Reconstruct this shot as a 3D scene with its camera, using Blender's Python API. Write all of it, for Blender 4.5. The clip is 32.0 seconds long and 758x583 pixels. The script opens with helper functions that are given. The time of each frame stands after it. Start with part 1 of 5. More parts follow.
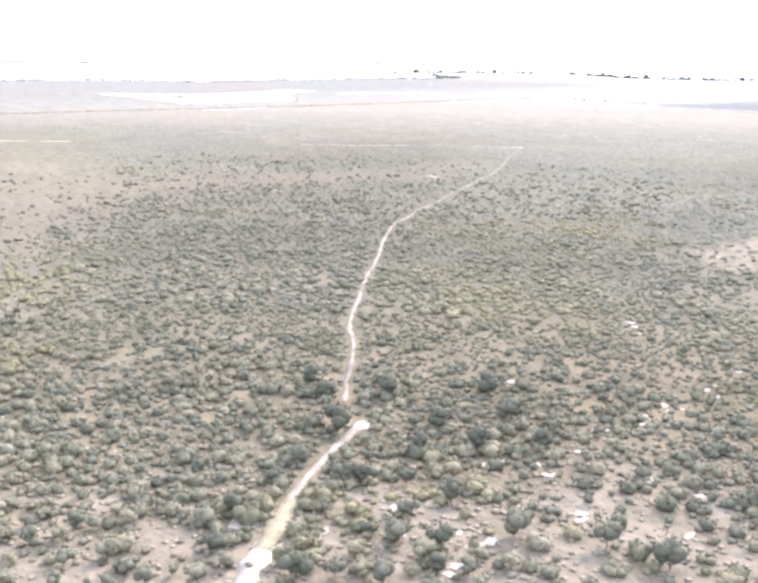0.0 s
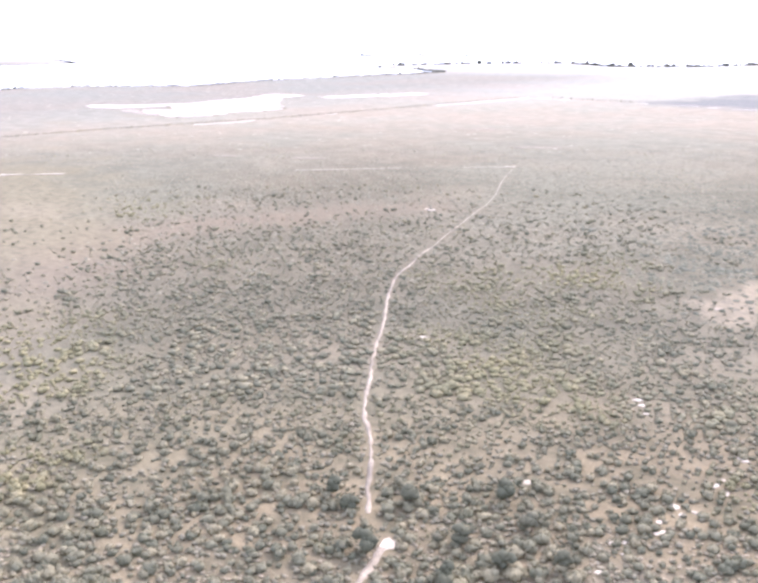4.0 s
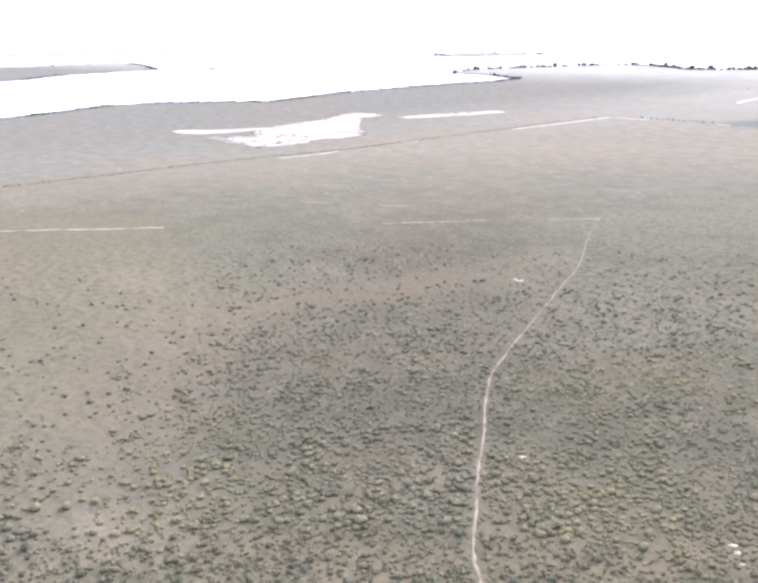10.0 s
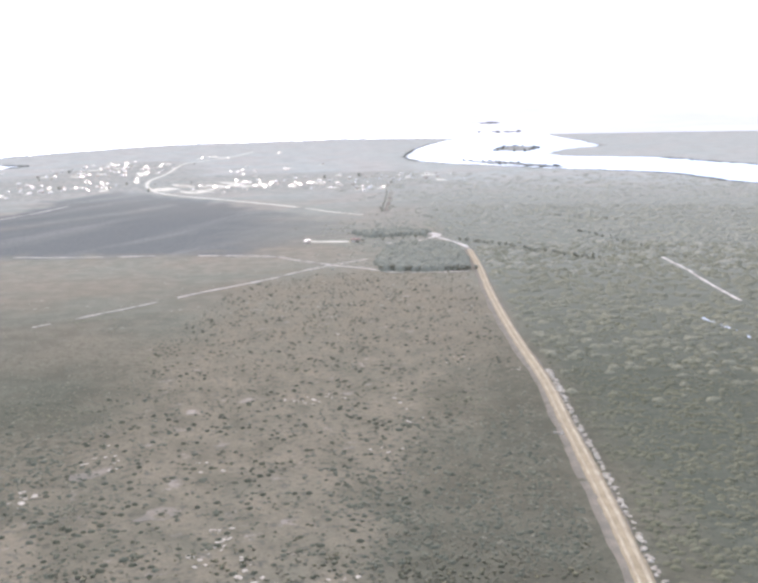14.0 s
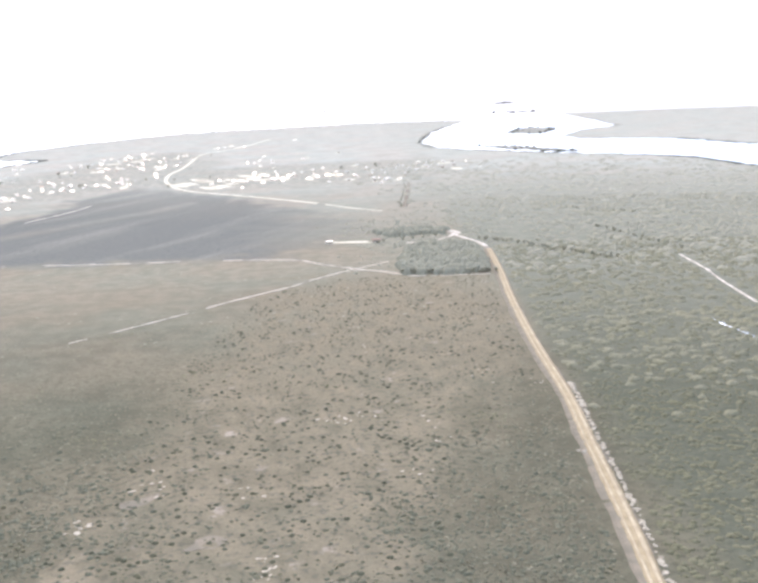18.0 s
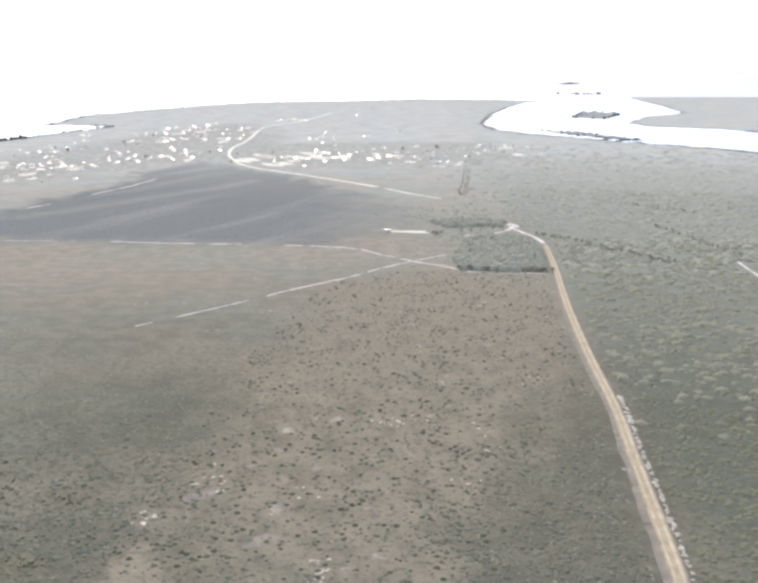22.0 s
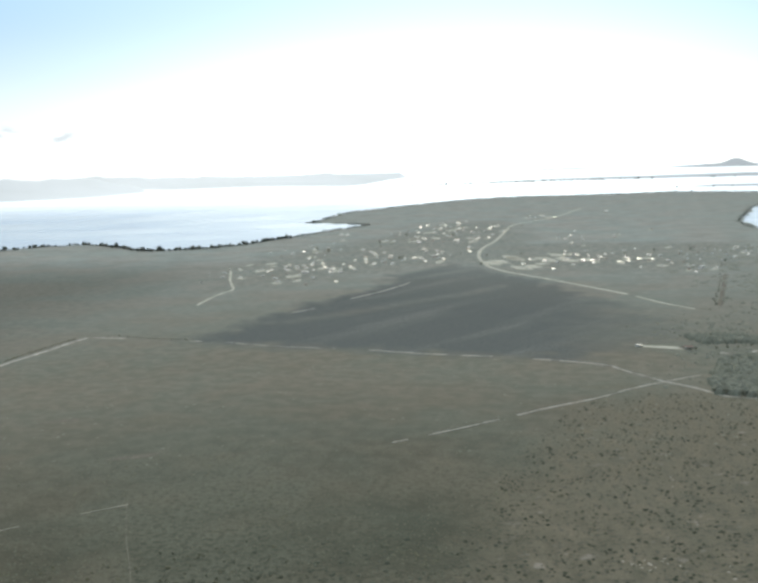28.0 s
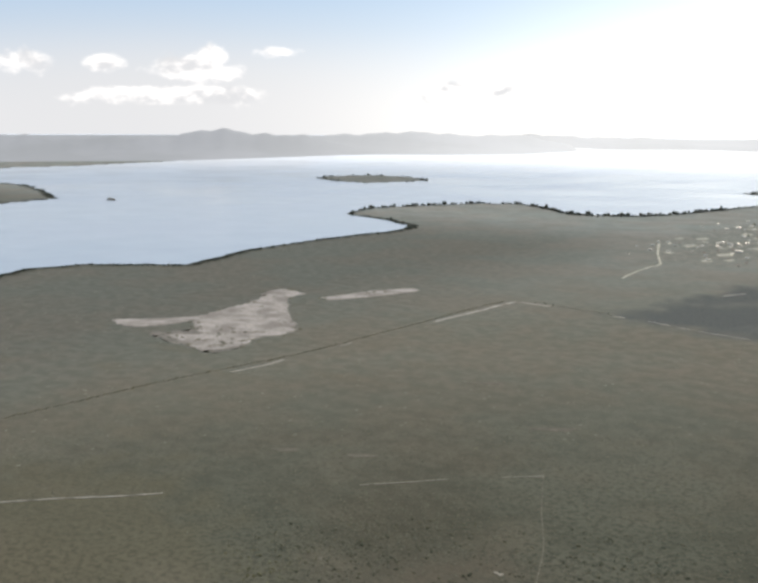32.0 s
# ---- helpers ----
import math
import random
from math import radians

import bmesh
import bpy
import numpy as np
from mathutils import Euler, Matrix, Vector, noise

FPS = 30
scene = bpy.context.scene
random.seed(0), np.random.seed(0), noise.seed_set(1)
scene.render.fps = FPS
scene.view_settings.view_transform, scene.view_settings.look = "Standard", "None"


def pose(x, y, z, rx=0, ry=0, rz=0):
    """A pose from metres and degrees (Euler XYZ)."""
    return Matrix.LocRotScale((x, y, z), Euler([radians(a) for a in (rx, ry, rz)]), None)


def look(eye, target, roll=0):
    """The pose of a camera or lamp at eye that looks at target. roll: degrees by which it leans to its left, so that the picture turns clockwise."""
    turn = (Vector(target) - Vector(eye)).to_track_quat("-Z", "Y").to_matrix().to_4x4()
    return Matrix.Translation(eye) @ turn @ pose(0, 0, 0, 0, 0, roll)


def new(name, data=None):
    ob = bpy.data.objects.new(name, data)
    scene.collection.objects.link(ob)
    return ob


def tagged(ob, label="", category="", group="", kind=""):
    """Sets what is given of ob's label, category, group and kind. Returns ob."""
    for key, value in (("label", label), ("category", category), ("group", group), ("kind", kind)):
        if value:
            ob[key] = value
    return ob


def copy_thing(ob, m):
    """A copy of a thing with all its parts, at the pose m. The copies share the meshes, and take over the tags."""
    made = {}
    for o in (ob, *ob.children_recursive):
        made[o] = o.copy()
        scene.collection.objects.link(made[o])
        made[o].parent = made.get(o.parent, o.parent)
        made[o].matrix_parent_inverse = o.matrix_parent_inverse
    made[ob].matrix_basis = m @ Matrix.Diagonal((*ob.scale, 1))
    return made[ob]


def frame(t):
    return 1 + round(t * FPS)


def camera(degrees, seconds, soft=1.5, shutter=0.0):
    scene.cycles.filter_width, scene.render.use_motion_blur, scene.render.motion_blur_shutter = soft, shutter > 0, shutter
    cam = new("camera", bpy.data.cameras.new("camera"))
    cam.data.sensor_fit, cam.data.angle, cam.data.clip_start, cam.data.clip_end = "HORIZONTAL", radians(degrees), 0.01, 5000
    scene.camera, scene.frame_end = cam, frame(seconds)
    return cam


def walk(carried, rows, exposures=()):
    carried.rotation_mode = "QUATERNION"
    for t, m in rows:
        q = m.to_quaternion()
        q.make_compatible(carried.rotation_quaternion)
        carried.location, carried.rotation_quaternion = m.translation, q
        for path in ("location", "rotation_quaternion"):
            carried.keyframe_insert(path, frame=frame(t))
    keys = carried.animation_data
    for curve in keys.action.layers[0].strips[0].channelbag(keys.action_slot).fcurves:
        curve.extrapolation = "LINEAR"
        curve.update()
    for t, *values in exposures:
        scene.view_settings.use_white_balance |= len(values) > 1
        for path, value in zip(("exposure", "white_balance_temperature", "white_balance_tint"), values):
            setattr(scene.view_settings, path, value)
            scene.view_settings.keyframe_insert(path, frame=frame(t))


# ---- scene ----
cam = camera(42.23, 32.0, soft=3.2)

# seconds, x, y, z, yaw, pitch, roll (metres, degrees)
PATH = [
    (0, 6.5, 24.9, 30.5, 40.83, -13.68, 1.18),
    (0.5, 6.3, 24.9, 31.6, 40.34, -14.20, -1.96),
    (1, 6.0, 24.9, 33.0, 38.59, -15.28, -0.45),
    (1.5, 5.8, 24.7, 34.6, 37.51, -13.48, 1.64),
    (2, 5.7, 24.8, 36.5, 37.52, -12.96, 2.94),
    (2.5, 5.5, 24.4, 37.9, 38.14, -12.75, 1.77),
    (3, 5.2, 24.1, 39.4, 38.81, -12.74, 0.66),
    (3.5, 4.7, 23.5, 41.0, 39.69, -14.28, -0.60),
    (5.5, 3.7, 22.9, 48.3, 42.30, -14.77, 1.83),
    (6, 3.7, 22.4, 50.1, 43.74, -14.66, -2.63),
    (6.5, 3.6, 21.7, 51.9, 45.13, -13.18, -4.24),
    (7, 3.4, 21.0, 53.8, 45.85, -12.40, -2.21),
    (7.5, 3.2, 20.5, 55.5, 46.59, -12.90, -3.16),
    (8, 3.1, 19.9, 57.3, 45.93, -13.38, -0.54),
    (8.5, 3.0, 19.4, 58.9, 45.23, -11.71, -0.63),
    (9, 2.8, 18.8, 60.6, 44.99, -13.75, 1.13),
    (9.5, 2.7, 18.1, 62.5, 44.87, -14.93, 0.74),
    (10, 2.8, 17.4, 64.5, 44.43, -14.89, -1.01),
    (10.5, 3.1, 16.3, 66.6, 37.27, -11.71, -2.56),
    (11, 3.6, 15.0, 68.7, 27.18, -10.36, -2.27),
    (11.5, 4.1, 13.7, 70.8, 19.13, -10.76, -0.42),
    (12, 4.2, 12.9, 72.7, 12.00, -11.24, -1.55),
    (12.5, 4.3, 12.7, 74.3, 5.16, -10.43, -2.02),
    (13, 4.3, 12.4, 75.8, -0.92, -10.15, -2.64),
    (13.5, 4.3, 11.9, 77.3, -4.84, -11.06, -1.19),
    (14, 4.3, 11.2, 79.1, -5.90, -10.02, -1.23),
    (14.5, 4.1, 10.4, 80.8, -5.90, -8.76, -0.95),
    (16.5, 1.7, 5.9, 88.0, -3.76, -11.48, -3.61),
    (17, 1.4, 4.9, 89.8, -4.85, -13.15, -2.16),
    (17.5, 1.2, 3.8, 91.6, -4.56, -13.15, -4.05),
    (18, 0.9, 2.9, 93.6, -4.86, -11.16, -2.60),
    (18.5, 0.5, 2.1, 95.3, -4.86, -8.52, 2.02),
    (19, 0.1, 1.3, 97.0, -3.82, -7.78, 4.68),
    (19.5, -0.1, 0.5, 98.6, -1.13, -5.17, 3.34),
    (20, -0.0, -0.0, 100.0, 0.33, -6.24, 0.17),
    (20.5, -0.1, -0.9, 101.5, 1.11, -8.78, -2.63),
    (21, -0.5, -2.0, 102.9, 0.35, -11.08, -2.12),
    (21.5, -0.8, -3.1, 104.5, -1.03, -13.09, -0.88),
    (22, -1.1, -4.2, 106.0, -1.66, -12.66, -0.41),
    (22.5, -1.4, -5.2, 107.6, -1.95, -12.37, 1.01),
    (23, -1.7, -6.1, 109.3, -1.61, -11.60, 0.91),
    (23.5, -2.2, -7.0, 111.0, -1.28, -10.40, 2.13),
    (24, -2.6, -8.0, 112.7, -0.43, -9.81, 1.09),
    (24.5, -2.7, -9.1, 114.4, 0.45, -10.71, -1.52),
    (26.5, -2.5, -14.1, 120.1, 3.59, -10.72, 0.27),
    (27, -2.7, -15.4, 121.7, 5.99, -9.79, 0.57),
    (27.5, -3.0, -16.9, 123.3, 9.30, -7.72, -1.21),
    (28, -3.3, -18.5, 125.0, 12.63, -7.31, -1.54),
    (28.5, -3.5, -20.2, 126.9, 16.92, -7.09, -0.48),
    (29, -3.5, -22.2, 128.8, 20.55, -7.18, -0.05),
    (29.5, -3.3, -24.3, 130.6, 24.58, -8.38, -1.48),
    (30, -3.0, -26.2, 132.4, 28.14, -8.26, -1.35),
    (30.5, -2.8, -28.0, 134.1, 31.05, -7.65, -1.14),
    (31, -2.6, -29.7, 135.8, 34.47, -7.90, 0.44),
    (31.5, -2.5, -31.3, 137.5, 36.50, -7.53, -0.43),
    (32, -2.3, -32.8, 139.3, 37.02, -9.56, 0.34),
]
def aim(x, y, z, yaw, pitch, roll):
    a, p = radians(yaw), radians(pitch)
    ahead = Vector((-math.sin(a) * math.cos(p), math.cos(a) * math.cos(p), math.sin(p)))
    eye = Vector((x, y, z))
    return look(eye, eye + ahead, roll * 1)


EXPOSURES = [
    (0.0, 3.00, 5900, 27), (1.0, 2.76, 5880, 25), (2.0, 2.90, 6000, 32), (3.0, 2.91, 5970, 32), (6.0, 2.62, 6080, 31), (7.0, 2.54, 6020, 30),
    (8.0, 2.47, 6000, 28), (9.0, 1.97, 6010, 26), (10.0, 2.33, 6000, 26), (11.0, 2.15, 6030, 21), (12.0, 1.61, 5990, 20), (13.0, 1.62, 5940, 21),
    (14.0, 1.69, 5940, 21), (17.0, 1.64, 6040, 21), (18.0, 1.97, 6170, 19), (19.0, 0.90, 6120, 7), (20.0, 0.26, 5890, 0), (21.0, 1.06, 6080, 13),
    (22.0, 1.68, 6090, 18), (23.0, 1.68, 6090, 19), (24.0, 1.28, 6120, 16), (27.0, 1.35, 6060, 14), (28.0, 0.55, 6030, 2), (29.0, 0.47, 6150, 4),
    (30.0, 0.47, 6250, 5), (31.0, 0.47, 6450, 8), (32.0, 0.50, 6430, 9),
]
walk(cam, [(r[0], aim(*r[1:])) for r in PATH], EXPOSURES)

# ---- light: hazy bright sky, sun high ahead of the second half ----
SUN_YAW, SUN_UP = 6.0, 36.0
sun_dir = Vector((-math.sin(radians(SUN_YAW)) * math.cos(radians(SUN_UP)),
                  math.cos(radians(SUN_YAW)) * math.cos(radians(SUN_UP)), math.sin(radians(SUN_UP))))
lamp = bpy.data.lights.new("sun", "SUN")
lamp.energy, lamp.angle, lamp.color = 1.0, radians(14.0), (1.0, 0.97, 0.92)
sun = new("sun", lamp)
sun.matrix_world = look(sun_dir * 300, (0, 0, 0))

world = bpy.data.worlds.new("sky")
scene.world = world
world.use_nodes = True
wn, wl = world.node_tree.nodes, world.node_tree.links
wn.clear()
sky = wn.new("ShaderNodeTexSky")
sky.sky_type = "NISHITA"
sky.sun_disc = False
sky.sun_elevation, sky.sun_rotation = radians(SUN_UP), radians(-SUN_YAW)
sky.altitude, sky.air_density, sky.dust_density, sky.ozone_density = 50, 1.0, 0.5, 2.5
geo = wn.new("ShaderNodeTexCoord")
sep = wn.new("ShaderNodeSeparateXYZ")
wl.new(geo.outputs["Generated"], sep.inputs[0])


def wmath(op, a, b=None, c=None):
    n = wn.new("ShaderNodeMath")
    n.operation = op
    for i, v in enumerate((a, b, c)):
        if v is None:
            continue
        if isinstance(v, (int, float)):
            n.inputs[i].default_value = v
        else:
            wl.new(v, n.inputs[i])
    return n.outputs[0]


def wramp(value, lo, hi):
    n = wn.new("ShaderNodeMapRange")
    n.interpolation_type = "SMOOTHSTEP"
    wl.new(value, n.inputs[0])
    n.inputs[1].default_value, n.inputs[2].default_value = lo, hi
    return n.outputs[0]


def wmix(factor, a, b):
    n = wn.new("ShaderNodeMix")
    n.data_type = "RGBA"
    wl.new(factor, n.inputs["Factor"])
    for key, v in (("A", a), ("B", b)):
        if isinstance(v, tuple):
            n.inputs[key].default_value = v
        else:
            wl.new(v, n.inputs[key])
    return n.outputs["Result"]


def wbell(value, middle, width):
    d = wmath("DIVIDE", wmath("SUBTRACT", value, middle), width)
    return wmath("POWER", 2.718, wmath("MULTIPLY", wmath("MULTIPLY", d, d), -1.0))


up_z = sep.outputs["Z"]
heading = wmath("ARCTAN2", wmath("MULTIPLY", sep.outputs["X"], -1.0), sep.outputs["Y"])
# pale blue haze over the low sky, whiter at the horizon
# thin high haze pales the blue overhead
veiled = wmix(wmath("MULTIPLY", wramp(up_z, 0.15, 0.45), 0.6), sky.outputs[0], (3.0, 3.15, 3.35, 1))
deck = wmix(wmath("MULTIPLY", wramp(up_z, 0.40, 0.12), 0.9), veiled, (2.08, 2.82, 3.78, 1))
deck = wmix(wmath("MULTIPLY", wramp(up_z, 0.10, 0.0), 0.9), deck, (4.6, 4.5, 4.5, 1))
# thin veil of high cloud over the north-west
veil = wmath("MULTIPLY", wbell(heading, radians(50), radians(22)), wramp(up_z, 0.16, 0.03))
deck = wmix(wmath("MULTIPLY", veil, 0.88), deck, (4.1, 4.05, 4.1, 1))
# small fair-weather clouds low over the far shore: heading, height, half widths in degrees
stretch = wn.new("ShaderNodeMapping")
stretch.inputs["Scale"].default_value = (26, 26, 44)
wl.new(geo.outputs["Generated"], stretch.inputs[0])
puff = wn.new("ShaderNodeTexNoise")
puff.inputs["Scale"].default_value, puff.inputs["Detail"].default_value, puff.inputs["Roughness"].default_value = 1.0, 7.0, 0.6
wl.new(stretch.outputs[0], puff.inputs["Vector"])
bank = None
for a_, e_, wa_, we_, most in ((32.8, 2.0, 2.0, 0.8, 1.7), (30.6, 2.3, 1.7, 0.8, 1.7), (47.6, 3.1, 3.4, 0.85, 1.7), (46.4, 3.8, 1.3, 0.9, 1.7), (42.8, 4.1, 2.0, 0.5, 1.3),
                               (52.4, 3.3, 1.7, 0.8, 1.4), (49.0, 1.6, 7.5, 0.8, 1.45), (57.0, 3.3, 2.2, 0.9, 1.4)):
    one = wmath("MULTIPLY", wbell(heading, radians(a_), radians(wa_)), wbell(up_z, math.sin(radians(e_)), math.sin(radians(we_))))
    one = wmath("MULTIPLY", one, most)
    bank = one if bank is None else wmath("MAXIMUM", bank, one)
# the haze shines on the sun's side of the sky
glow = wmath("MULTIPLY", wbell(heading, radians(SUN_YAW + 2), radians(20.5)), wbell(up_z, 0.01, 0.125))
shine = wn.new("ShaderNodeMix")
shine.data_type, shine.blend_type = "RGBA", "ADD"
wl.new(glow, shine.inputs["Factor"])
wl.new(deck, shine.inputs["A"])
shine.inputs["B"].default_value = (6.8, 6.2, 5.1, 1)
cover = wramp(wmath("ADD", puff.outputs["Fac"], wmath("MULTIPLY", wmath("SUBTRACT", bank, 1.0), 0.42)), 0.36, 0.64)
# tops in the light, grey undersides
above = wn.new("ShaderNodeMapping")
above.inputs["Location"].default_value = (0, 0, 0.32)
wl.new(stretch.outputs[0], above.inputs[0])
roof = wn.new("ShaderNodeTexNoise")
roof.inputs["Scale"].default_value, roof.inputs["Detail"].default_value, roof.inputs["Roughness"].default_value = 1.0, 5.0, 0.55
wl.new(above.outputs[0], roof.inputs["Vector"])
under = wramp(wmath("SUBTRACT", roof.outputs["Fac"], wmath("MULTIPLY", puff.outputs["Fac"], 0.4)), 0.22, 0.42)
shade = wmix(under, (6.6, 6.3, 6.1, 1), (4.1, 4.05, 4.1, 1))
clouded = wmix(wmath("MULTIPLY", cover, 0.94), shine.outputs["Result"], shade)
back = wn.new("ShaderNodeBackground")
back.inputs["Strength"].default_value = 0.14
wl.new(clouded, back.inputs["Color"])
wout = wn.new("ShaderNodeOutputWorld")
wl.new(back.outputs[0], wout.inputs[0])

# ---- materials ----


def material(name, build, rough=0.9, spec=0.15):
    m = bpy.data.materials.new(name)
    m.use_nodes = True
    t = m.node_tree
    bsdf = t.nodes["Principled BSDF"]
    bsdf.inputs["Roughness"].default_value = rough
    bsdf.inputs["Specular IOR Level"].default_value = spec
    build(t, t.nodes, t.links, bsdf)
    return m


def noise_node(t, scale, detail=4.0, rough=0.55, vec=None, dist=0.0):
    n = t.nodes.new("ShaderNodeTexNoise")
    n.inputs["Scale"].default_value, n.inputs["Detail"].default_value = scale, detail
    n.inputs["Roughness"].default_value, n.inputs["Distortion"].default_value = rough, dist
    if vec is not None:
        t.links.new(vec, n.inputs["Vector"])
    return n.outputs["Fac"]


def span(t, value, lo, hi):
    n = t.nodes.new("ShaderNodeMapRange")
    n.interpolation_type = "SMOOTHSTEP"
    t.links.new(value, n.inputs[0])
    n.inputs[1].default_value, n.inputs[2].default_value = lo, hi
    return n.outputs[0]


def mixed(t, fac, a, b):
    n = t.nodes.new("ShaderNodeMix")
    n.data_type = "RGBA"
    if isinstance(fac, (int, float)):
        n.inputs["Factor"].default_value = fac
    else:
        t.links.new(fac, n.inputs["Factor"])
    for key, v in (("A", a), ("B", b)):
        if isinstance(v, tuple):
            n.inputs[key].default_value = v
        else:
            t.links.new(v, n.inputs[key])
    return n.outputs["Result"]


def calc(t, op, a, b):
    n = t.nodes.new("ShaderNodeMath")
    n.operation = op
    for i, v in enumerate((a, b)):
        if isinstance(v, (int, float)):
            n.inputs[i].default_value = v
        else:
            t.links.new(v, n.inputs[i])
    return n.outputs[0]


def place_of(t):
    return t.nodes.new("ShaderNodeNewGeometry").outputs["Position"]


def mask_of(t, name):
    n = t.nodes.new("ShaderNodeAttribute")
    n.attribute_name = name
    return n.outputs["Fac"]


def bumped(t, bsdf, height, strength, dist, normal=None):
    n = t.nodes.new("ShaderNodeBump")
    n.inputs["Strength"].default_value, n.inputs["Distance"].default_value = strength, dist
    t.links.new(height, n.inputs["Height"])
    if normal is not None:
        t.links.new(normal, n.inputs["Normal"])
    t.links.new(n.outputs[0], bsdf.inputs["Normal"])


TAN = (0.290, 0.232, 0.149, 1)
STRAW = (0.238, 0.197, 0.128, 1)
HEATH = (0.160, 0.147, 0.100, 1)
SCRUB = (0.119, 0.111, 0.076, 1)
WOOD_GREEN = (0.122, 0.120, 0.080, 1)


def build_ground(t, n, l, bsdf):
    p = place_of(t)
    fine, mid, wide = noise_node(t, 1.3, 6, 0.65, p), noise_node(t, 0.11, 5, 0.6, p), noise_node(t, 0.011, 4, 0.55, p)
    tuft = noise_node(t, 0.42, 4, 0.6, p)
    heath = mixed(t, span(t, mid, 0.35, 0.65), HEATH, SCRUB)
    heath = mixed(t, span(t, wide, 0.42, 0.62), heath, mixed(t, span(t, tuft, 0.4, 0.62), (0.198, 0.178, 0.122, 1), HEATH))
    heath = mixed(t, span(t, tuft, 0.50, 0.62), heath, SCRUB)
    wood = mixed(t, span(t, mid, 0.4, 0.6), WOOD_GREEN, (0.142, 0.137, 0.092, 1))
    wood = mixed(t, span(t, tuft, 0.47, 0.60), wood, (0.110, 0.109, 0.073, 1))
    speck = noise_node(t, 0.9, 3, 0.6, p)
    dry = mixed(t, span(t, speck, 0.36, 0.64), TAN, STRAW)
    dry = mixed(t, span(t, tuft, 0.54, 0.62), dry, (0.182, 0.160, 0.112, 1))
    dry = mixed(t, span(t, fine, 0.54, 0.66), dry, (0.190, 0.166, 0.104, 1))
    dry = mixed(t, span(t, mid, 0.60, 0.70), dry, (0.385, 0.318, 0.232, 1))
    yellow = mixed(t, span(t, tuft, 0.35, 0.65), (0.232, 0.192, 0.112, 1), (0.182, 0.155, 0.094, 1))
    # Heath colour paled in two steps with distance, standing in for haze.
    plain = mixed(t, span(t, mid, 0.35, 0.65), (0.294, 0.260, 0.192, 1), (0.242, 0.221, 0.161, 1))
    hazed_plain = mixed(t, span(t, mid, 0.35, 0.65), (0.473, 0.442, 0.369, 1), (0.418, 0.398, 0.332, 1))
    hazed_plain = mixed(t, span(t, noise_node(t, 0.022, 5, 0.65, p), 0.42, 0.64), hazed_plain, (0.375, 0.363, 0.300, 1))
    close = mixed(t, span(t, tuft, 0.38, 0.62), (0.186, 0.155, 0.096, 1), (0.136, 0.120, 0.074, 1))
    close = mixed(t, span(t, mid, 0.45, 0.62), close, (0.216, 0.178, 0.108, 1))
    heath = mixed(t, mask_of(t, "close"), heath, close)
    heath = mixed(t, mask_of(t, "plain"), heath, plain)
    heath = mixed(t, mask_of(t, "hazed_plain"), heath, hazed_plain)
    heath = mixed(t, mask_of(t, "west"), heath, mixed(t, span(t, mid, 0.35, 0.65), (0.218, 0.207, 0.168, 1), (0.166, 0.163, 0.132, 1)))
    heath = mixed(t, mask_of(t, "band"), heath, mixed(t, span(t, tuft, 0.4, 0.62), (0.200, 0.164, 0.112, 1), (0.174, 0.147, 0.102, 1)))
    drift = noise_node(t, 0.009, 5, 0.6, p)
    hue = mixed(t, span(t, drift, 0.38, 0.62), (1.05, 0.99, 0.935, 1), (0.985, 1.004, 0.97, 1))
    tinted = n.new("ShaderNodeMix")
    tinted.data_type, tinted.blend_type = "RGBA", "MULTIPLY"
    tinted.inputs["Factor"].default_value = 1.0
    l.new(heath, tinted.inputs["A"])
    l.new(hue, tinted.inputs["B"])
    heath = tinted.outputs["Result"]
    # The woodland floor gets the same haze-like paling with distance.
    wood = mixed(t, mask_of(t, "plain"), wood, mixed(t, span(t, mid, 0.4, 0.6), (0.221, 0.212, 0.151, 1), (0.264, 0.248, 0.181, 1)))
    wood = mixed(t, mask_of(t, "hazed_plain"), wood, mixed(t, span(t, mid, 0.4, 0.6), (0.354, 0.339, 0.262, 1), (0.405, 0.382, 0.297, 1)))
    c = mixed(t, mask_of(t, "wood"), heath, wood)
    c = mixed(t, mask_of(t, "yellow"), c, yellow)
    c = mixed(t, mask_of(t, "dry"), c, dry)
    lie = t.nodes.new("ShaderNodeMapping")
    turned = t.nodes.new("ShaderNodeMapping")
    turned.inputs["Rotation"].default_value = (0, 0, radians(25.5))
    l.new(p, turned.inputs[0])
    lie.inputs["Scale"].default_value = (1.0, 0.12, 1)
    l.new(turned.outputs[0], lie.inputs[0])
    band = noise_node(t, 0.022, 5, 0.65, lie.outputs[0])
    burnt = mixed(t, span(t, band, 0.50, 0.74), (0.190, 0.183, 0.152, 1), (0.278, 0.260, 0.206, 1))
    burnt = mixed(t, span(t, tuft, 0.5, 0.64), burnt, (0.146, 0.145, 0.126, 1))
    c = mixed(t, mask_of(t, "burnt"), c, burnt)
    sandy = mixed(t, span(t, mid, 0.42, 0.58), (0.400, 0.360, 0.270, 1), (0.240, 0.228, 0.175, 1))
    c = mixed(t, mask_of(t, "town"), c, sandy)
    c = mixed(t, mask_of(t, "shore"), c, (0.051, 0.052, 0.036, 1))
    c = mixed(t, span(t, fine, 0.3, 0.75), mixed(t, 0.18, c, (0.023, 0.022, 0.015, 1)), c)
    l.new(c, bsdf.inputs["Base Color"])
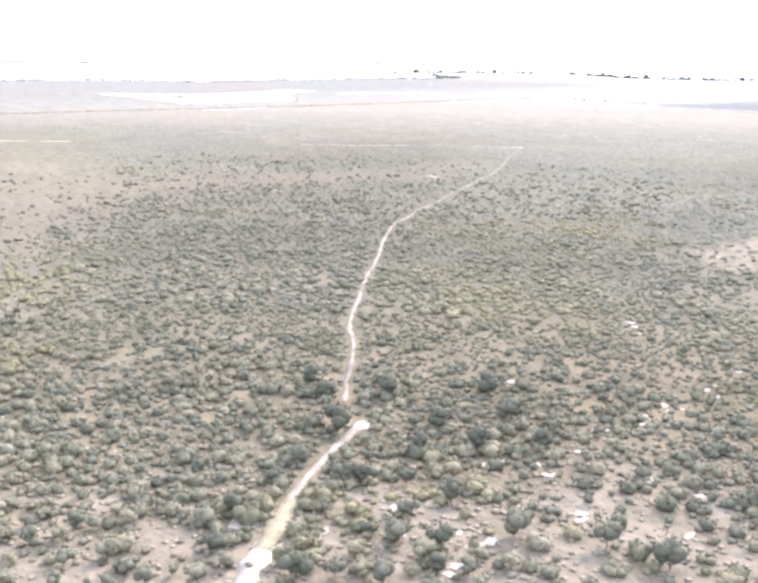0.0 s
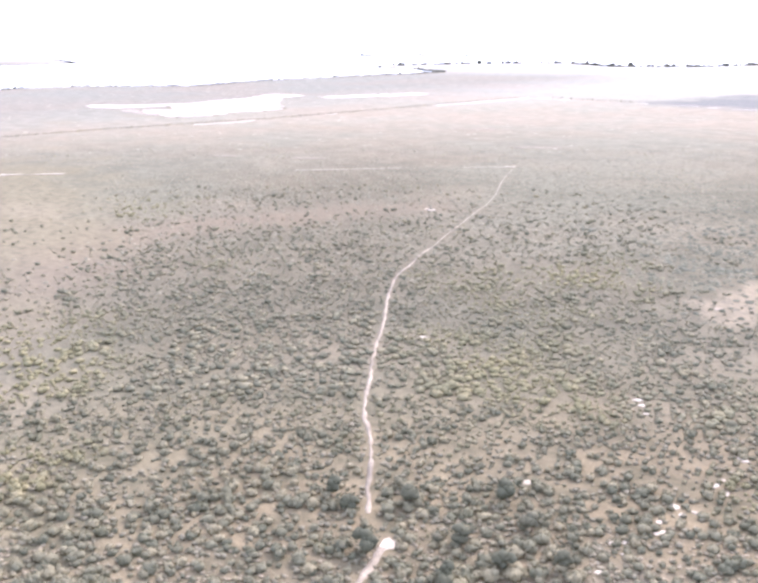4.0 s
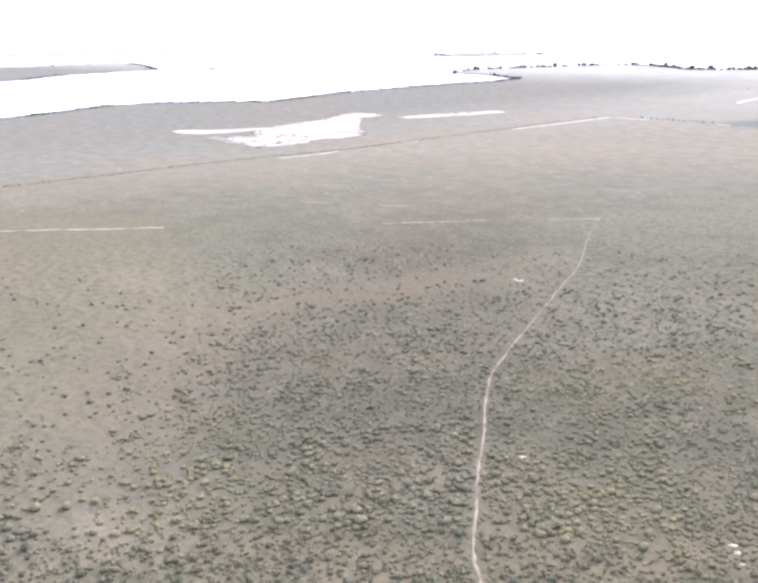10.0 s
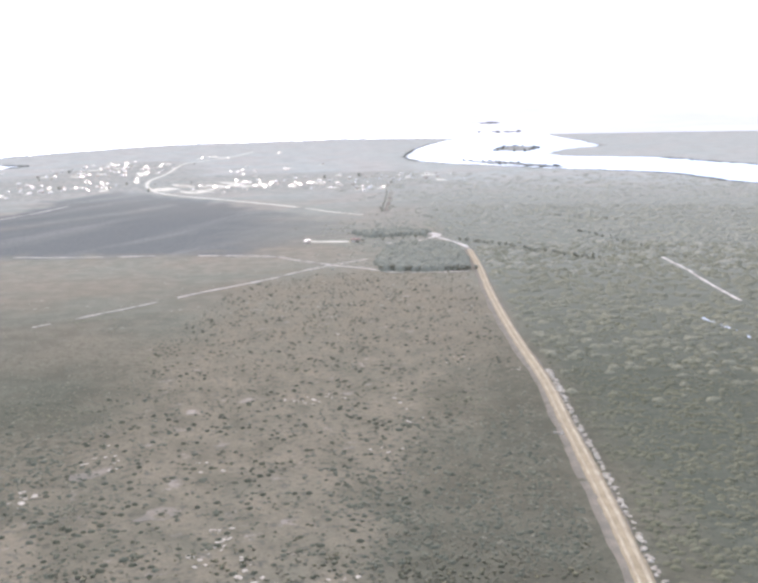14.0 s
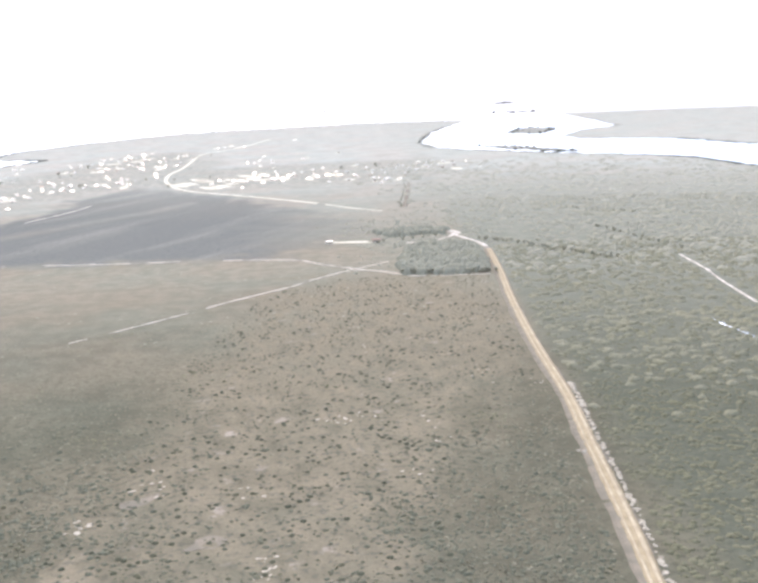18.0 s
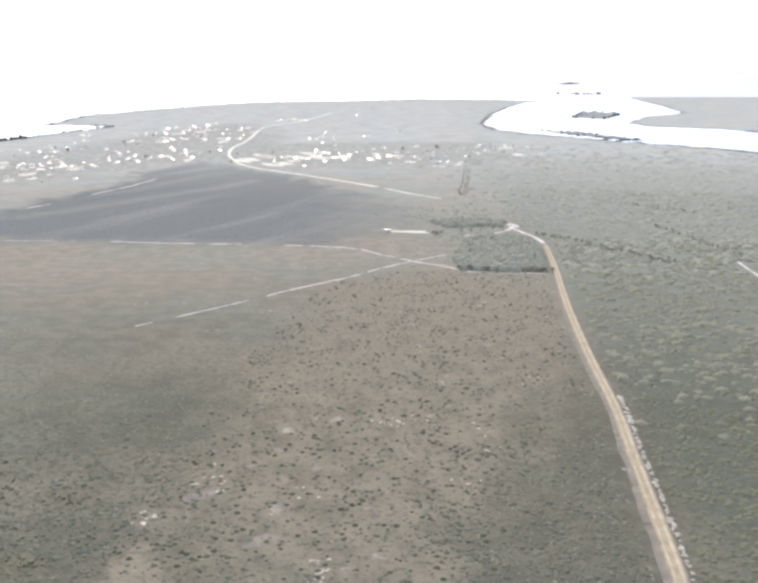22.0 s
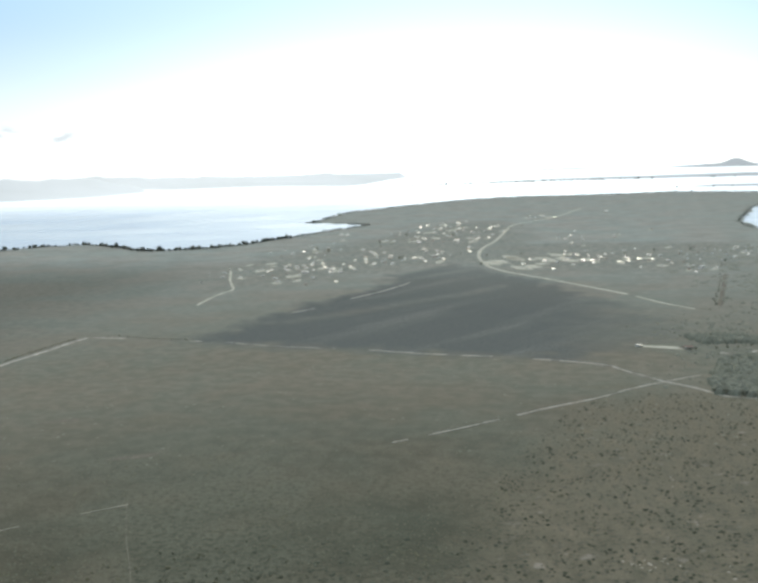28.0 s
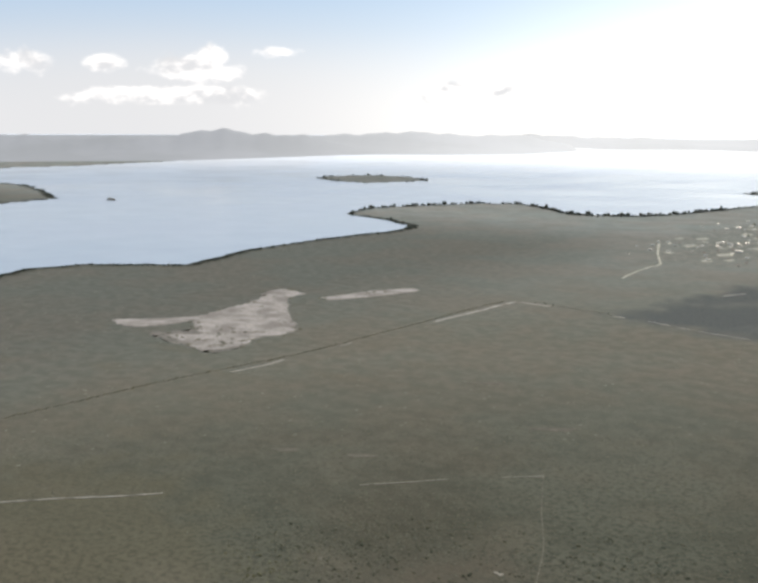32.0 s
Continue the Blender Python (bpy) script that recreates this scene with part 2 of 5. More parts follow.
    bumped(t, bsdf, calc(t, "ADD", calc(t, "MULTIPLY", tuft, 2.0), fine), 0.5, 0.5)


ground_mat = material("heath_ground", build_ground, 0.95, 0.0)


def build_sand(light, dark, scale, worn=0.0):
    def build(t, n, l, bsdf):
        p = place_of(t)
        a, b = noise_node(t, scale, 5, 0.6, p), noise_node(t, scale * 9, 4, 0.6, p)
        c = mixed(t, span(t, a, 0.34, 0.66), light, dark)
        c = mixed(t, span(t, b, 0.56, 0.70), c, mixed(t, 0.5, dark, (0.10, 0.09, 0.06, 1)))
        if worn:
            c = mixed(t, span(t, noise_node(t, worn, 4, 0.6, p), 0.47, 0.64), c, mixed(t, 0.72, dark, (0.15, 0.125, 0.09, 1)))
        l.new(c, bsdf.inputs["Base Color"])
        bumped(t, bsdf, b, 0.5, 0.15)
    return build


path_mat = material("pale_sand", build_sand((0.74, 0.64, 0.50, 1), (0.54, 0.45, 0.34, 1), 0.5, 0.09), 0.9, 0.1)
footpath_mat = material("trodden_sand", build_sand((0.385, 0.318, 0.222, 1), (0.27, 0.218, 0.148, 1), 0.35, 0.12), 0.9, 0.05)
sand_mat = material("bare_sand", build_sand((0.62, 0.515, 0.41, 1), (0.36, 0.295, 0.226, 1), 0.05), 0.9, 0.1)
road_mat = material("dirt_road", build_sand((0.395, 0.305, 0.178, 1), (0.305, 0.234, 0.134, 1), 0.3), 0.9, 0.05)
wheel_mat = material("packed_sand", build_sand((0.49, 0.392, 0.25, 1), (0.38, 0.297, 0.185, 1), 0.2), 0.9, 0.05)
verge_mat = material("road_verge", build_sand((0.262, 0.215, 0.150, 1), (0.196, 0.166, 0.118, 1), 0.25), 0.95, 0.03)
brown_sand_mat = material("brown_sand", build_sand((0.36, 0.30, 0.23, 1), (0.25, 0.212, 0.16, 1), 0.08), 0.95, 0.03)
straw_grass_mat = material("yellow_grass", build_sand((0.36, 0.30, 0.17, 1), (0.27, 0.225, 0.13, 1), 1.5), 0.95, 0.03)
rubble_mat = material("white_limestone", build_sand((0.54, 0.46, 0.335, 1), (0.36, 0.30, 0.21, 1), 0.8), 0.9, 0.05)
yard_mat = material("sandy_yard", build_sand((0.72, 0.63, 0.46, 1), (0.54, 0.475, 0.335, 1), 0.06), 0.9, 0.05)


def build_leaf(a, b, c, dry, patch=0.02):
    """Foliage: each plant has its own tone, each clump a little of its own."""
    def build(t, n, l, bsdf):
        p = place_of(t)
        g = t.nodes.new("ShaderNodeNewGeometry").outputs["Random Per Island"]
        own = calc(t, "FRACT", calc(t, "ADD", mask_of(t, "tone"), t.nodes.new("ShaderNodeObjectInfo").outputs["Random"]), 0.0)
        own = calc(t, "ADD", calc(t, "MULTIPLY", own, 0.82), calc(t, "MULTIPLY", g, 0.18))
        col = mixed(t, span(t, own, 0.05, 0.55), a, b)
        col = mixed(t, span(t, own, 0.58, 0.82), col, c)
        col = mixed(t, calc(t, "MULTIPLY", span(t, noise_node(t, patch, 3, 0.5, p), 0.50, 0.68), 0.5), col, dry)
        f = noise_node(t, 5.0, 4, 0.7, p)
        col = mixed(t, span(t, f, 0.36, 0.60), mixed(t, 0.27, col, (0.052, 0.048, 0.036, 1)), col)
        l.new(col, bsdf.inputs["Base Color"])
        bumped(t, bsdf, f, 0.22, 0.2)
    return build


bush_mat = material("shrub_leaves", build_leaf((0.136, 0.131, 0.079, 1), (0.190, 0.174, 0.104, 1), (0.268, 0.229, 0.132, 1), (0.312, 0.262, 0.114, 1), 0.05), 0.85, 0.03)
mid_bush_mat = material("heath_leaves", build_leaf((0.138, 0.132, 0.080, 1), (0.180, 0.165, 0.099, 1), (0.242, 0.208, 0.120, 1), (0.290, 0.245, 0.104, 1)), 0.85, 0.03)
even_mat = material("close_scrub", build_leaf((0.130, 0.127, 0.081, 1), (0.150, 0.143, 0.091, 1), (0.172, 0.160, 0.101, 1), (0.178, 0.160, 0.090, 1)), 0.85, 0.03)
dark_bush_mat = material("dark_shrub_leaves", build_leaf((0.094, 0.093, 0.056, 1), (0.118, 0.112, 0.068, 1), (0.148, 0.135, 0.082, 1), (0.158, 0.140, 0.076, 1)), 0.85, 0.03)
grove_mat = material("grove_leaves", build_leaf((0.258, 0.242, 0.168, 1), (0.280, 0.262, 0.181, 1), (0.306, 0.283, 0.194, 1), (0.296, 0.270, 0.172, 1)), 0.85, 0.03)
scrub_mat = material("scrub_leaves", build_leaf((0.180, 0.167, 0.106, 1), (0.224, 0.200, 0.128, 1), (0.268, 0.230, 0.146, 1), (0.280, 0.245, 0.124, 1)), 0.85, 0.03)
heather_mat = material("heather", build_leaf((0.178, 0.158, 0.098, 1), (0.212, 0.186, 0.116, 1), (0.262, 0.222, 0.138, 1), (0.285, 0.242, 0.104, 1)), 0.9, 0.05)
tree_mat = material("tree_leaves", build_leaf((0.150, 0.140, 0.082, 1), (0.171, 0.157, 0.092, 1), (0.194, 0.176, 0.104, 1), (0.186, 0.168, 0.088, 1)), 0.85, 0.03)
# Next three: tree leaves lightened step by step for distance, in place of haze.
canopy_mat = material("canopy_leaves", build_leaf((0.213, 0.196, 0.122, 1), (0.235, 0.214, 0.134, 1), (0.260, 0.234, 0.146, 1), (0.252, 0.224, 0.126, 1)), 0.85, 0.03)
hazed_leaf_mat = material("hazed_leaves", build_leaf((0.302, 0.278, 0.192, 1), (0.328, 0.300, 0.207, 1), (0.357, 0.323, 0.223, 1), (0.345, 0.310, 0.198, 1)), 0.85, 0.03)
hazed_canopy_mat = material("hazed_canopy", build_leaf((0.340, 0.316, 0.228, 1), (0.362, 0.336, 0.243, 1), (0.388, 0.356, 0.257, 1), (0.372, 0.340, 0.232, 1)), 0.85, 0.03)
shore_mat = material("shore_leaves", build_leaf((0.070, 0.073, 0.050, 1), (0.092, 0.092, 0.062, 1), (0.111, 0.102, 0.070, 1), (0.103, 0.096, 0.058, 1)), 0.85, 0.03)
straw_mat = material("dry_grass", build_leaf((0.322, 0.262, 0.165, 1), (0.282, 0.232, 0.146, 1), (0.228, 0.192, 0.120, 1), (0.310, 0.258, 0.140, 1)), 0.95, 0.05)


def build_bark(t, n, l, bsdf):
    a = noise_node(t, 8.0, 5, 0.6, place_of(t))
    l.new(mixed(t, a, (0.12, 0.095, 0.07, 1), (0.24, 0.20, 0.16, 1)), bsdf.inputs["Base Color"])
    bumped(t, bsdf, a, 0.6, 0.05)


bark_mat = material("grey_bark", build_bark, 0.9, 0.1)


def build_water(t, n, l, bsdf):
    p = place_of(t)
    a, b = noise_node(t, 0.10, 4, 0.6, p), noise_node(t, 0.004, 3, 0.5, p)
    l.new(mixed(t, span(t, b, 0.4, 0.6), (0.56, 0.555, 0.53, 1), (0.62, 0.605, 0.575, 1)), bsdf.inputs["Base Color"])
    r = t.nodes.new("ShaderNodeMapRange")
    l.new(b, r.inputs[0])
    r.inputs[1].default_value, r.inputs[2].default_value, r.inputs[3].default_value, r.inputs[4].default_value = 0.35, 0.65, 0.15, 0.24
    l.new(r.outputs[0], bsdf.inputs["Roughness"])
    bsdf.inputs["IOR"].default_value = 1.33
    level = t.nodes.new("ShaderNodeCombineXYZ")
    level.inputs["Z"].default_value = 1.0
    bumped(t, bsdf, a, 0.03, 0.5, level.outputs[0])


water_mat = material("lake_water", build_water, 0.2, 0.5)


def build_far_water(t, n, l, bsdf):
    """The same water; its own glow stands in for haze, brighter towards the horizon."""
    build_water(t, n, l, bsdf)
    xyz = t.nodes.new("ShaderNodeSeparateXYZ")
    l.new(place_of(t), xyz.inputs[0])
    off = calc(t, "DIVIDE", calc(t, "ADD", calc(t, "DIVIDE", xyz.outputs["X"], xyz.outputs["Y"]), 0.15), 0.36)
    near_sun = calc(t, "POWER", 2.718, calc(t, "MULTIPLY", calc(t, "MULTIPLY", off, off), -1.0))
    # the added glow is strongest on the sun's side
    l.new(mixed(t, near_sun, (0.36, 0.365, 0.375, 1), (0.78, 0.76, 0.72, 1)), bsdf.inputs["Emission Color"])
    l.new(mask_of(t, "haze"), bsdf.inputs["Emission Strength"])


far_water_mat = material("haze_glow_water", build_far_water, 0.2, 0.5)


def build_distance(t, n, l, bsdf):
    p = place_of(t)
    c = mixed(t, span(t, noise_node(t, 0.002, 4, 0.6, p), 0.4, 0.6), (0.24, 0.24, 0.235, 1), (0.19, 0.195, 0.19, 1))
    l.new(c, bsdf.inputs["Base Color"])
    # emission stands in for haze before the far shore, brightest on the sun's side
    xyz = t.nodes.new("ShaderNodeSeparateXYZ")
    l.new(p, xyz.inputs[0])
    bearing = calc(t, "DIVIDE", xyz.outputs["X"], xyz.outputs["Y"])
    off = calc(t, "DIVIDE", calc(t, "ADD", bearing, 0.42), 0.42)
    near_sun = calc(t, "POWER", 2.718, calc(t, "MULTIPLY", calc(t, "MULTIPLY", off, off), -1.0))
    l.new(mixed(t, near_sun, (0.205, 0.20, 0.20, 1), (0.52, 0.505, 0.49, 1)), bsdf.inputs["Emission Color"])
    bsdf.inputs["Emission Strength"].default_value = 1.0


distance_mat = material("haze_glow_distance", build_distance, 1.0, 0.0)


def build_paint(base, streak, scale=0.5):
    def build(t, n, l, bsdf):
        o = t.nodes.new("ShaderNodeObjectInfo").outputs["Random"]
        a = noise_node(t, scale, 5, 0.6, place_of(t))
        c = mixed(t, span(t, o, 0.0, 1.0), base, mixed(t, 0.5, base, streak))
        l.new(mixed(t, span(t, a, 0.5, 0.72), c, streak), bsdf.inputs["Base Color"])
        bumped(t, bsdf, a, 0.2, 0.03)
    return build


wall_mats = [material("limewashed_wall", build_paint((0.80, 0.73, 0.60, 1), (0.60, 0.53, 0.41, 1)), 0.85, 0.2),
             material("cream_wall", build_paint((0.62, 0.54, 0.40, 1), (0.45, 0.38, 0.28, 1)), 0.85, 0.2),
             material("weathered_board_wall", build_paint((0.34, 0.30, 0.25, 1), (0.20, 0.17, 0.14, 1)), 0.9, 0.1)]
roof_mats = [material("zinc_sheet_roof", build_paint((0.62, 0.56, 0.46, 1), (0.44, 0.37, 0.28, 1)), 0.9, 0.05),
             material("rusty_sheet_roof", build_paint((0.34, 0.20, 0.14, 1), (0.22, 0.12, 0.08, 1)), 0.75, 0.2),
             material("thatch_roof", build_paint((0.24, 0.20, 0.14, 1), (0.13, 0.11, 0.08, 1)), 0.95, 0.05),
             material("white_sheet_roof", build_paint((0.80, 0.72, 0.58, 1), (0.62, 0.54, 0.41, 1)), 0.9, 0.05)]
for sheet_roof in (roof_mats[0], roof_mats[3]):
    sheet_roof.node_tree.nodes["Principled BSDF"].inputs["Metallic"].default_value = 0.74
    sheet_roof.node_tree.nodes["Principled BSDF"].inputs["Roughness"].default_value = 0.38
door_mat = material("dark_doorway", build_paint((0.06, 0.05, 0.045, 1), (0.10, 0.08, 0.06, 1)), 0.6, 0.3)

# ---- plan: outlines of land and fields, in metres ----
MAINLAND = [(-1200, -3500), (-900, -600), (-800, 0), (-762, 230), (-776, 350), (-800, 420), (-845, 515), (-835, 569), (-790, 605),
            (-749, 640), (-762, 690), (-785, 755), (-794, 845), (-790, 947), (-780, 1045), (-803, 1109), (-887, 1158), (-999, 1201),
            (-1035, 1303), (-1010, 1407), (-948, 1530), (-887, 1565), (-808, 1515), (-705, 1430), (-617, 1470), (-578, 1565)]
MAINLAND += [(-550, 1697), (-520, 1880), (-485, 2035), (-560, 2080), (-642, 2125), (-655, 2300), (-675, 2600), (-590, 2950), (-470, 3370),
             (-338, 3611), (-180, 3700), (-50, 3700), (110, 3750), (270, 3920), (472, 3751), (600, 3650), (740, 3500), (577, 3254),
             (455, 2871), (350, 2450), (268, 1985), (270, 1800), (305, 1690), (358, 1585), (415, 1470), (485, 1365), (530, 1250),
             (524, 1103), (560, 930), (660, 600), (900, 100), (1600, -3500)]
EASTLAND = [(6000, -3500), (1400, -500), (860, 800), (760, 1150), (702, 1483), (695, 1700), (632, 1795), (575, 1850), (560, 1985), (668, 2235),
            (832, 2440), (920, 2900), (1005, 3450), (1076, 3817), (950, 4050), (960, 4400), (1010, 4960), (1300, 5600), (1700, 8500),
            (2500, 12000), (2900, 16000), (5000, 30000), (30000, 30000), (30000, -3500)]
WESTLAND = [(-3600, -3500), (-3400, 1200), (-2900, 1700), (-2870, 2040), (-3040, 2600), (-3150, 3300), (-3260, 4000), (-3170, 4293), (-2900, 4450), (-2760, 4750),
            (-2745, 5033), (-2896, 5702), (-3000, 6190), (-3375, 6900), (-4400, 7900), (-4300, 8200), (-3135, 6900), (-2980, 7025), (-2700, 7350), (-2450, 7300),
            (-2135, 7069), (-1717, 6603), (-1690, 7000), (-1806, 7880), (-2071, 9684), (-2300, 12000), (-6000, 30000), (-30000, 30000), (-30000, -3500)]
HEADLAND = [(-1350, 450), (-1392, 611), (-1578, 886), (-1622, 1085), (-1800, 1190), (-2050, 1300), (-2190, 1300), (-2110, 1091),
            (-2337, 1011), (-2600, 300), (-1500, -100)]
BAY_ISLET = [(-1735, 1986), (-1610, 1925), (-1505, 1905), (-1462, 2040), (-1475, 2135), (-1600, 2220), (-1756, 2234), (-1790, 2100)]
LAGOON_ISLET = [(508, 2245), (560, 2420), (625, 2560), (672, 2460), (610, 2270), (557, 2170)]
SPIT = [(345, 1780), (395, 1722), (450, 1510), (438, 1490), (372, 1630)]
FAR_BAR = [(-1234, 6100), (-775, 6500), (-251, 6800), (768, 7000), (1700, 7400), (1500, 9500), (-300, 8300), (-900, 7100)]
CHANNEL_BAR = [(300, 4500), (700, 4420), (1100, 4350), (1100, 4750), (550, 4950)]
HORIZON_ISLE = [(-2792, 18000), (-296, 23000), (400, 26000), (-300, 33000), (-3800, 24000)]
PEAK_ISLE = [(1500, 19000), (3900, 19000), (4300, 26000), (1600, 26000)]
LANDS = [MAINLAND, EASTLAND, WESTLAND, HEADLAND, BAY_ISLET, LAGOON_ISLET, SPIT, FAR_BAR, CHANNEL_BAR, HORIZON_ISLE, PEAK_ISLE]

CLEARING = [(-55, 150), (-52, 185), (-52, 218), (-48, 243), (-41, 282), (-38, 332), (-31, 385), (-10, 480), (34, 515), (100, 506), (92, 440), (86, 385),
            (76, 325), (54, 282), (38, 248), (30, 215), (23, 190), (18, 165), (8, 140), (-30, 130)]
START_CLEARING = [(-37.5, 66), (-44, 65), (-52, 58), (-62, 52), (-60, 30), (-20, 5), (30, 20), (40, 70), (10, 95), (-18, 92), (-32, 82)]
YELLOW_FIELD = [(-420, 120), (-330, 205), (-300, 225), (-252, 195), (-213, 176), (-182, 152), (-163, 116), (-150, 104), (-136, 100), (-142, 70), (-300, 0)]
BURNT_FIELD = [(-296, 648), (-286, 684), (-280, 742), (-268, 815), (-246, 905), (-216, 985), (-230, 1060), (-212, 1128), (-172, 1196), (-140, 1150),
               (-104, 1085), (-72, 1044), (-33, 960), (2, 890), (28, 836), (50, 780), (66, 715), (50, 680), (18, 663), (30, 640), (-2, 622), (-5, 602),
               (-40, 608), (-78, 614), (-150, 624), (-213, 632)]
UNBURNT = [(-249, 745), (-218, 782), (-194, 818), (-162, 872), (-124, 921), (-98, 975)]
SAND_FLAT = [(-538, 452), (-538, 465), (-545, 491), (-548, 515), (-555, 538), (-575, 568), (-573, 588), (-543, 580), (-540, 557), (-509, 521), (-484, 497),
             (-448, 466), (-444, 446), (-452, 430), (-444, 412), (-443, 392), (-454, 380), (-472, 388), (-508, 397), (-486, 414), (-514, 429)]
SAND_FINGER = [(-577, 408), (-553, 433), (-539, 453), (-528, 446), (-532, 419), (-542, 400), (-562, 400)]
BROWN_SAND = [(-521, 395), (-484, 384), (-442, 379), (-440, 408), (-459, 434), (-479, 431), (-498, 428), (-508, 412)]
SAND_STRIP = [(-520, 574), (-515, 594), (-504, 632), (-487, 660), (-475, 654), (-482, 623), (-493, 592), (-504, 569)]
GROVE = [(58, 517), (70, 512), (84, 511), (105, 512), (109, 540), (113, 575), (114, 604), (106, 622), (90, 625), (72, 612), (62, 572), (56, 536)]
TOWN = [(-378, 945), (-470, 1190), (-430, 1417), (-375, 1637), (-325, 1800), (-310, 2000), (-216, 2100), (-150, 1900), (-100, 1500),
        (200, 1500), (190, 1180), (60, 1120), (-82, 1135), (-182, 1215), (-282, 1080)]

FLAT_TO, EDGE, LEVEL = 3000.0, 1900.0, 106.0


def world_radius(d):
    d = np.asarray(d, float)
    u = np.maximum(d - FLAT_TO, 0) / EDGE
    return np.where(d > FLAT_TO, FLAT_TO + EDGE * u / (1 + u), d)


def lift(d):
    return LEVEL * (1 - world_radius(d) / np.maximum(d, 1e-6))


def spread(x, y):
    """Far distances are drawn in towards the horizon, and the ground rises to it."""
    d = np.hypot(x, y)
    k = world_radius(d) / np.maximum(d, 1e-6)
    return x * k, y * k, lift(d)


def signed(x, y, poly):
    """Distance to the outline, positive inside."""
    best, inside = np.full(x.shape, 1e12), np.zeros(x.shape, bool)
    for (x0, y0), (x1, y1) in zip(poly, poly[1:] + poly[:1]):
        ex, ey = x1 - x0, y1 - y0
        s = np.clip(((x - x0) * ex + (y - y0) * ey) / (ex * ex + ey * ey), 0, 1)
        best = np.minimum(best, (x - x0 - s * ex) ** 2 + (y - y0 - s * ey) ** 2)
        with np.errstate(divide="ignore", invalid="ignore"):
            inside ^= ((y0 > y) != (y1 > y)) & (x < ex * (y - y0) / (ey if ey else 1e-9) + x0)
    return np.where(inside, 1, -1) * np.sqrt(best)


def waves(x, y, size, seed):
    """Cheap smooth noise, about -1 to 1."""
    r = np.random.RandomState(seed)
    out = 0
    for i in range(7):
        a, k, p = r.uniform(0, 6.28), r.uniform(0.6, 2.2) / size * 6.28, r.uniform(0, 6.28)
        out = out + np.sin((x * np.cos(a) + y * np.sin(a)) * k + p + 1.3 * np.sin((x * np.sin(a) - y * np.cos(a)) * k * 0.6 + p))
    return out / 4.0


def land_depth(x, y):
    s = np.full(x.shape, -1e9)
    for poly in LANDS:
        s = np.maximum(s, signed(x, y, poly))
    d = np.hypot(x, y)
    return s + waves(x, y, 60, 3) * np.clip(d * 0.004, 1, 14) + waves(x, y, 17, 4) * np.clip(d * 0.0012, 0.3, 4)


def relief(x, y):
    """Low swells of the heath; flat where the fields lie."""
    d = np.hypot(x, y)
    return 0.22 * waves(x, y, 22, 9) * np.clip((380 - d) / 80, 0, 1)


def hills(x, y):
    az, d, z = np.degrees(np.arctan2(-x, y)), np.hypot(x, y), 0
    for a, w, dist, deep, high in ((52, 9, 5900, 900, 52), (46.8, 3.0, 5900, 600, 40), (42, 3.5, 5900, 600, 18), (58, 3, 6200, 600, 22), (43, 2.5, 6000, 500, 20), (66, 6, 6000, 900, 45),
                                   (33, 4.0, 9000, 2000, 52), (38, 3.0, 8500, 1500, 44), (42, 3.5, 7500, 1500, 34), (27, 3.0, 9500, 2000, 46), (21.5, 3.0, 9500, 2000, 40), (15.5, 2.6, 9500, 2000, 44), (-7.4, 0.55, 22000, 6000, 28), (-7.0, 2.0, 22000, 6000, 12),
                                   (-11.5, 0.9, 18000, 5000, 30), (-14.0, 1.4, 18000, 5000, 26), (-21, 6, 15000, 5000, 20), (-16, 3, 15000, 5000, 20)):
        z = z + high * np.exp(-((az - a) / w) ** 2 - ((d - dist) / deep) ** 2)
    return z * (1 + 0.10 * np.sin(az * 1.1 + 0.5) + 0.05 * np.sin(az * 2.9) + 0.03 * np.sin(az * 5.3 + 1.0))


def grid_mesh(name, verts, rows, cols, mat):
    """A sheet from rows x cols vertices that closes on itself along the columns."""
    r, c = np.meshgrid(np.arange(rows - 1), np.arange(cols), indexing="ij")
    a, b = r * cols + c, r * cols + (c + 1) % cols
    quads = np.stack([a, b, b + cols, a + cols], -1).reshape(-1, 4)
    me = bpy.data.meshes.new(name)
    fill(me, verts, quads)
    me.polygons.foreach_set("use_smooth", np.ones(len(quads), bool))
    me.materials.append(mat)
    return me


def fill(me, verts, faces):
    n = faces.shape[1]
    me.vertices.add(len(verts))
    me.vertices.foreach_set("co", np.ascontiguousarray(verts, np.float32).ravel())
    me.loops.add(faces.size)
    me.loops.foreach_set("vertex_index", np.ascontiguousarray(faces, np.int32).ravel())
    me.polygons.add(len(faces))
    me.polygons.foreach_set("loop_start", np.arange(len(faces), dtype=np.int32) * n)
    me.update(calc_edges=True)


# the ground, one sheet out to the horizon, rings round the place of the climb
az = np.radians(np.concatenate([np.arange(-34, 72, 0.16), np.arange(72, 326, 4.0)]))
ring = np.concatenate([np.geomspace(0.03, 24, 16)[:-1], np.geomspace(24, 40000, 395)])
D, A = np.meshgrid(ring, az, indexing="ij")
gx, gy = -np.sin(A) * D, np.cos(A) * D
depth = land_depth(gx, gy)
wx, wy, wz = spread(gx, gy)
far_land = np.clip(depth / 60, 0, 1)
gz = wz + np.clip(depth * 0.06, -4.0, 0.0) + relief(gx, gy) + hills(gx, gy) * far_land
cut = int(np.searchsorted(ring, 3960))  # beyond this the land glows to look hazy
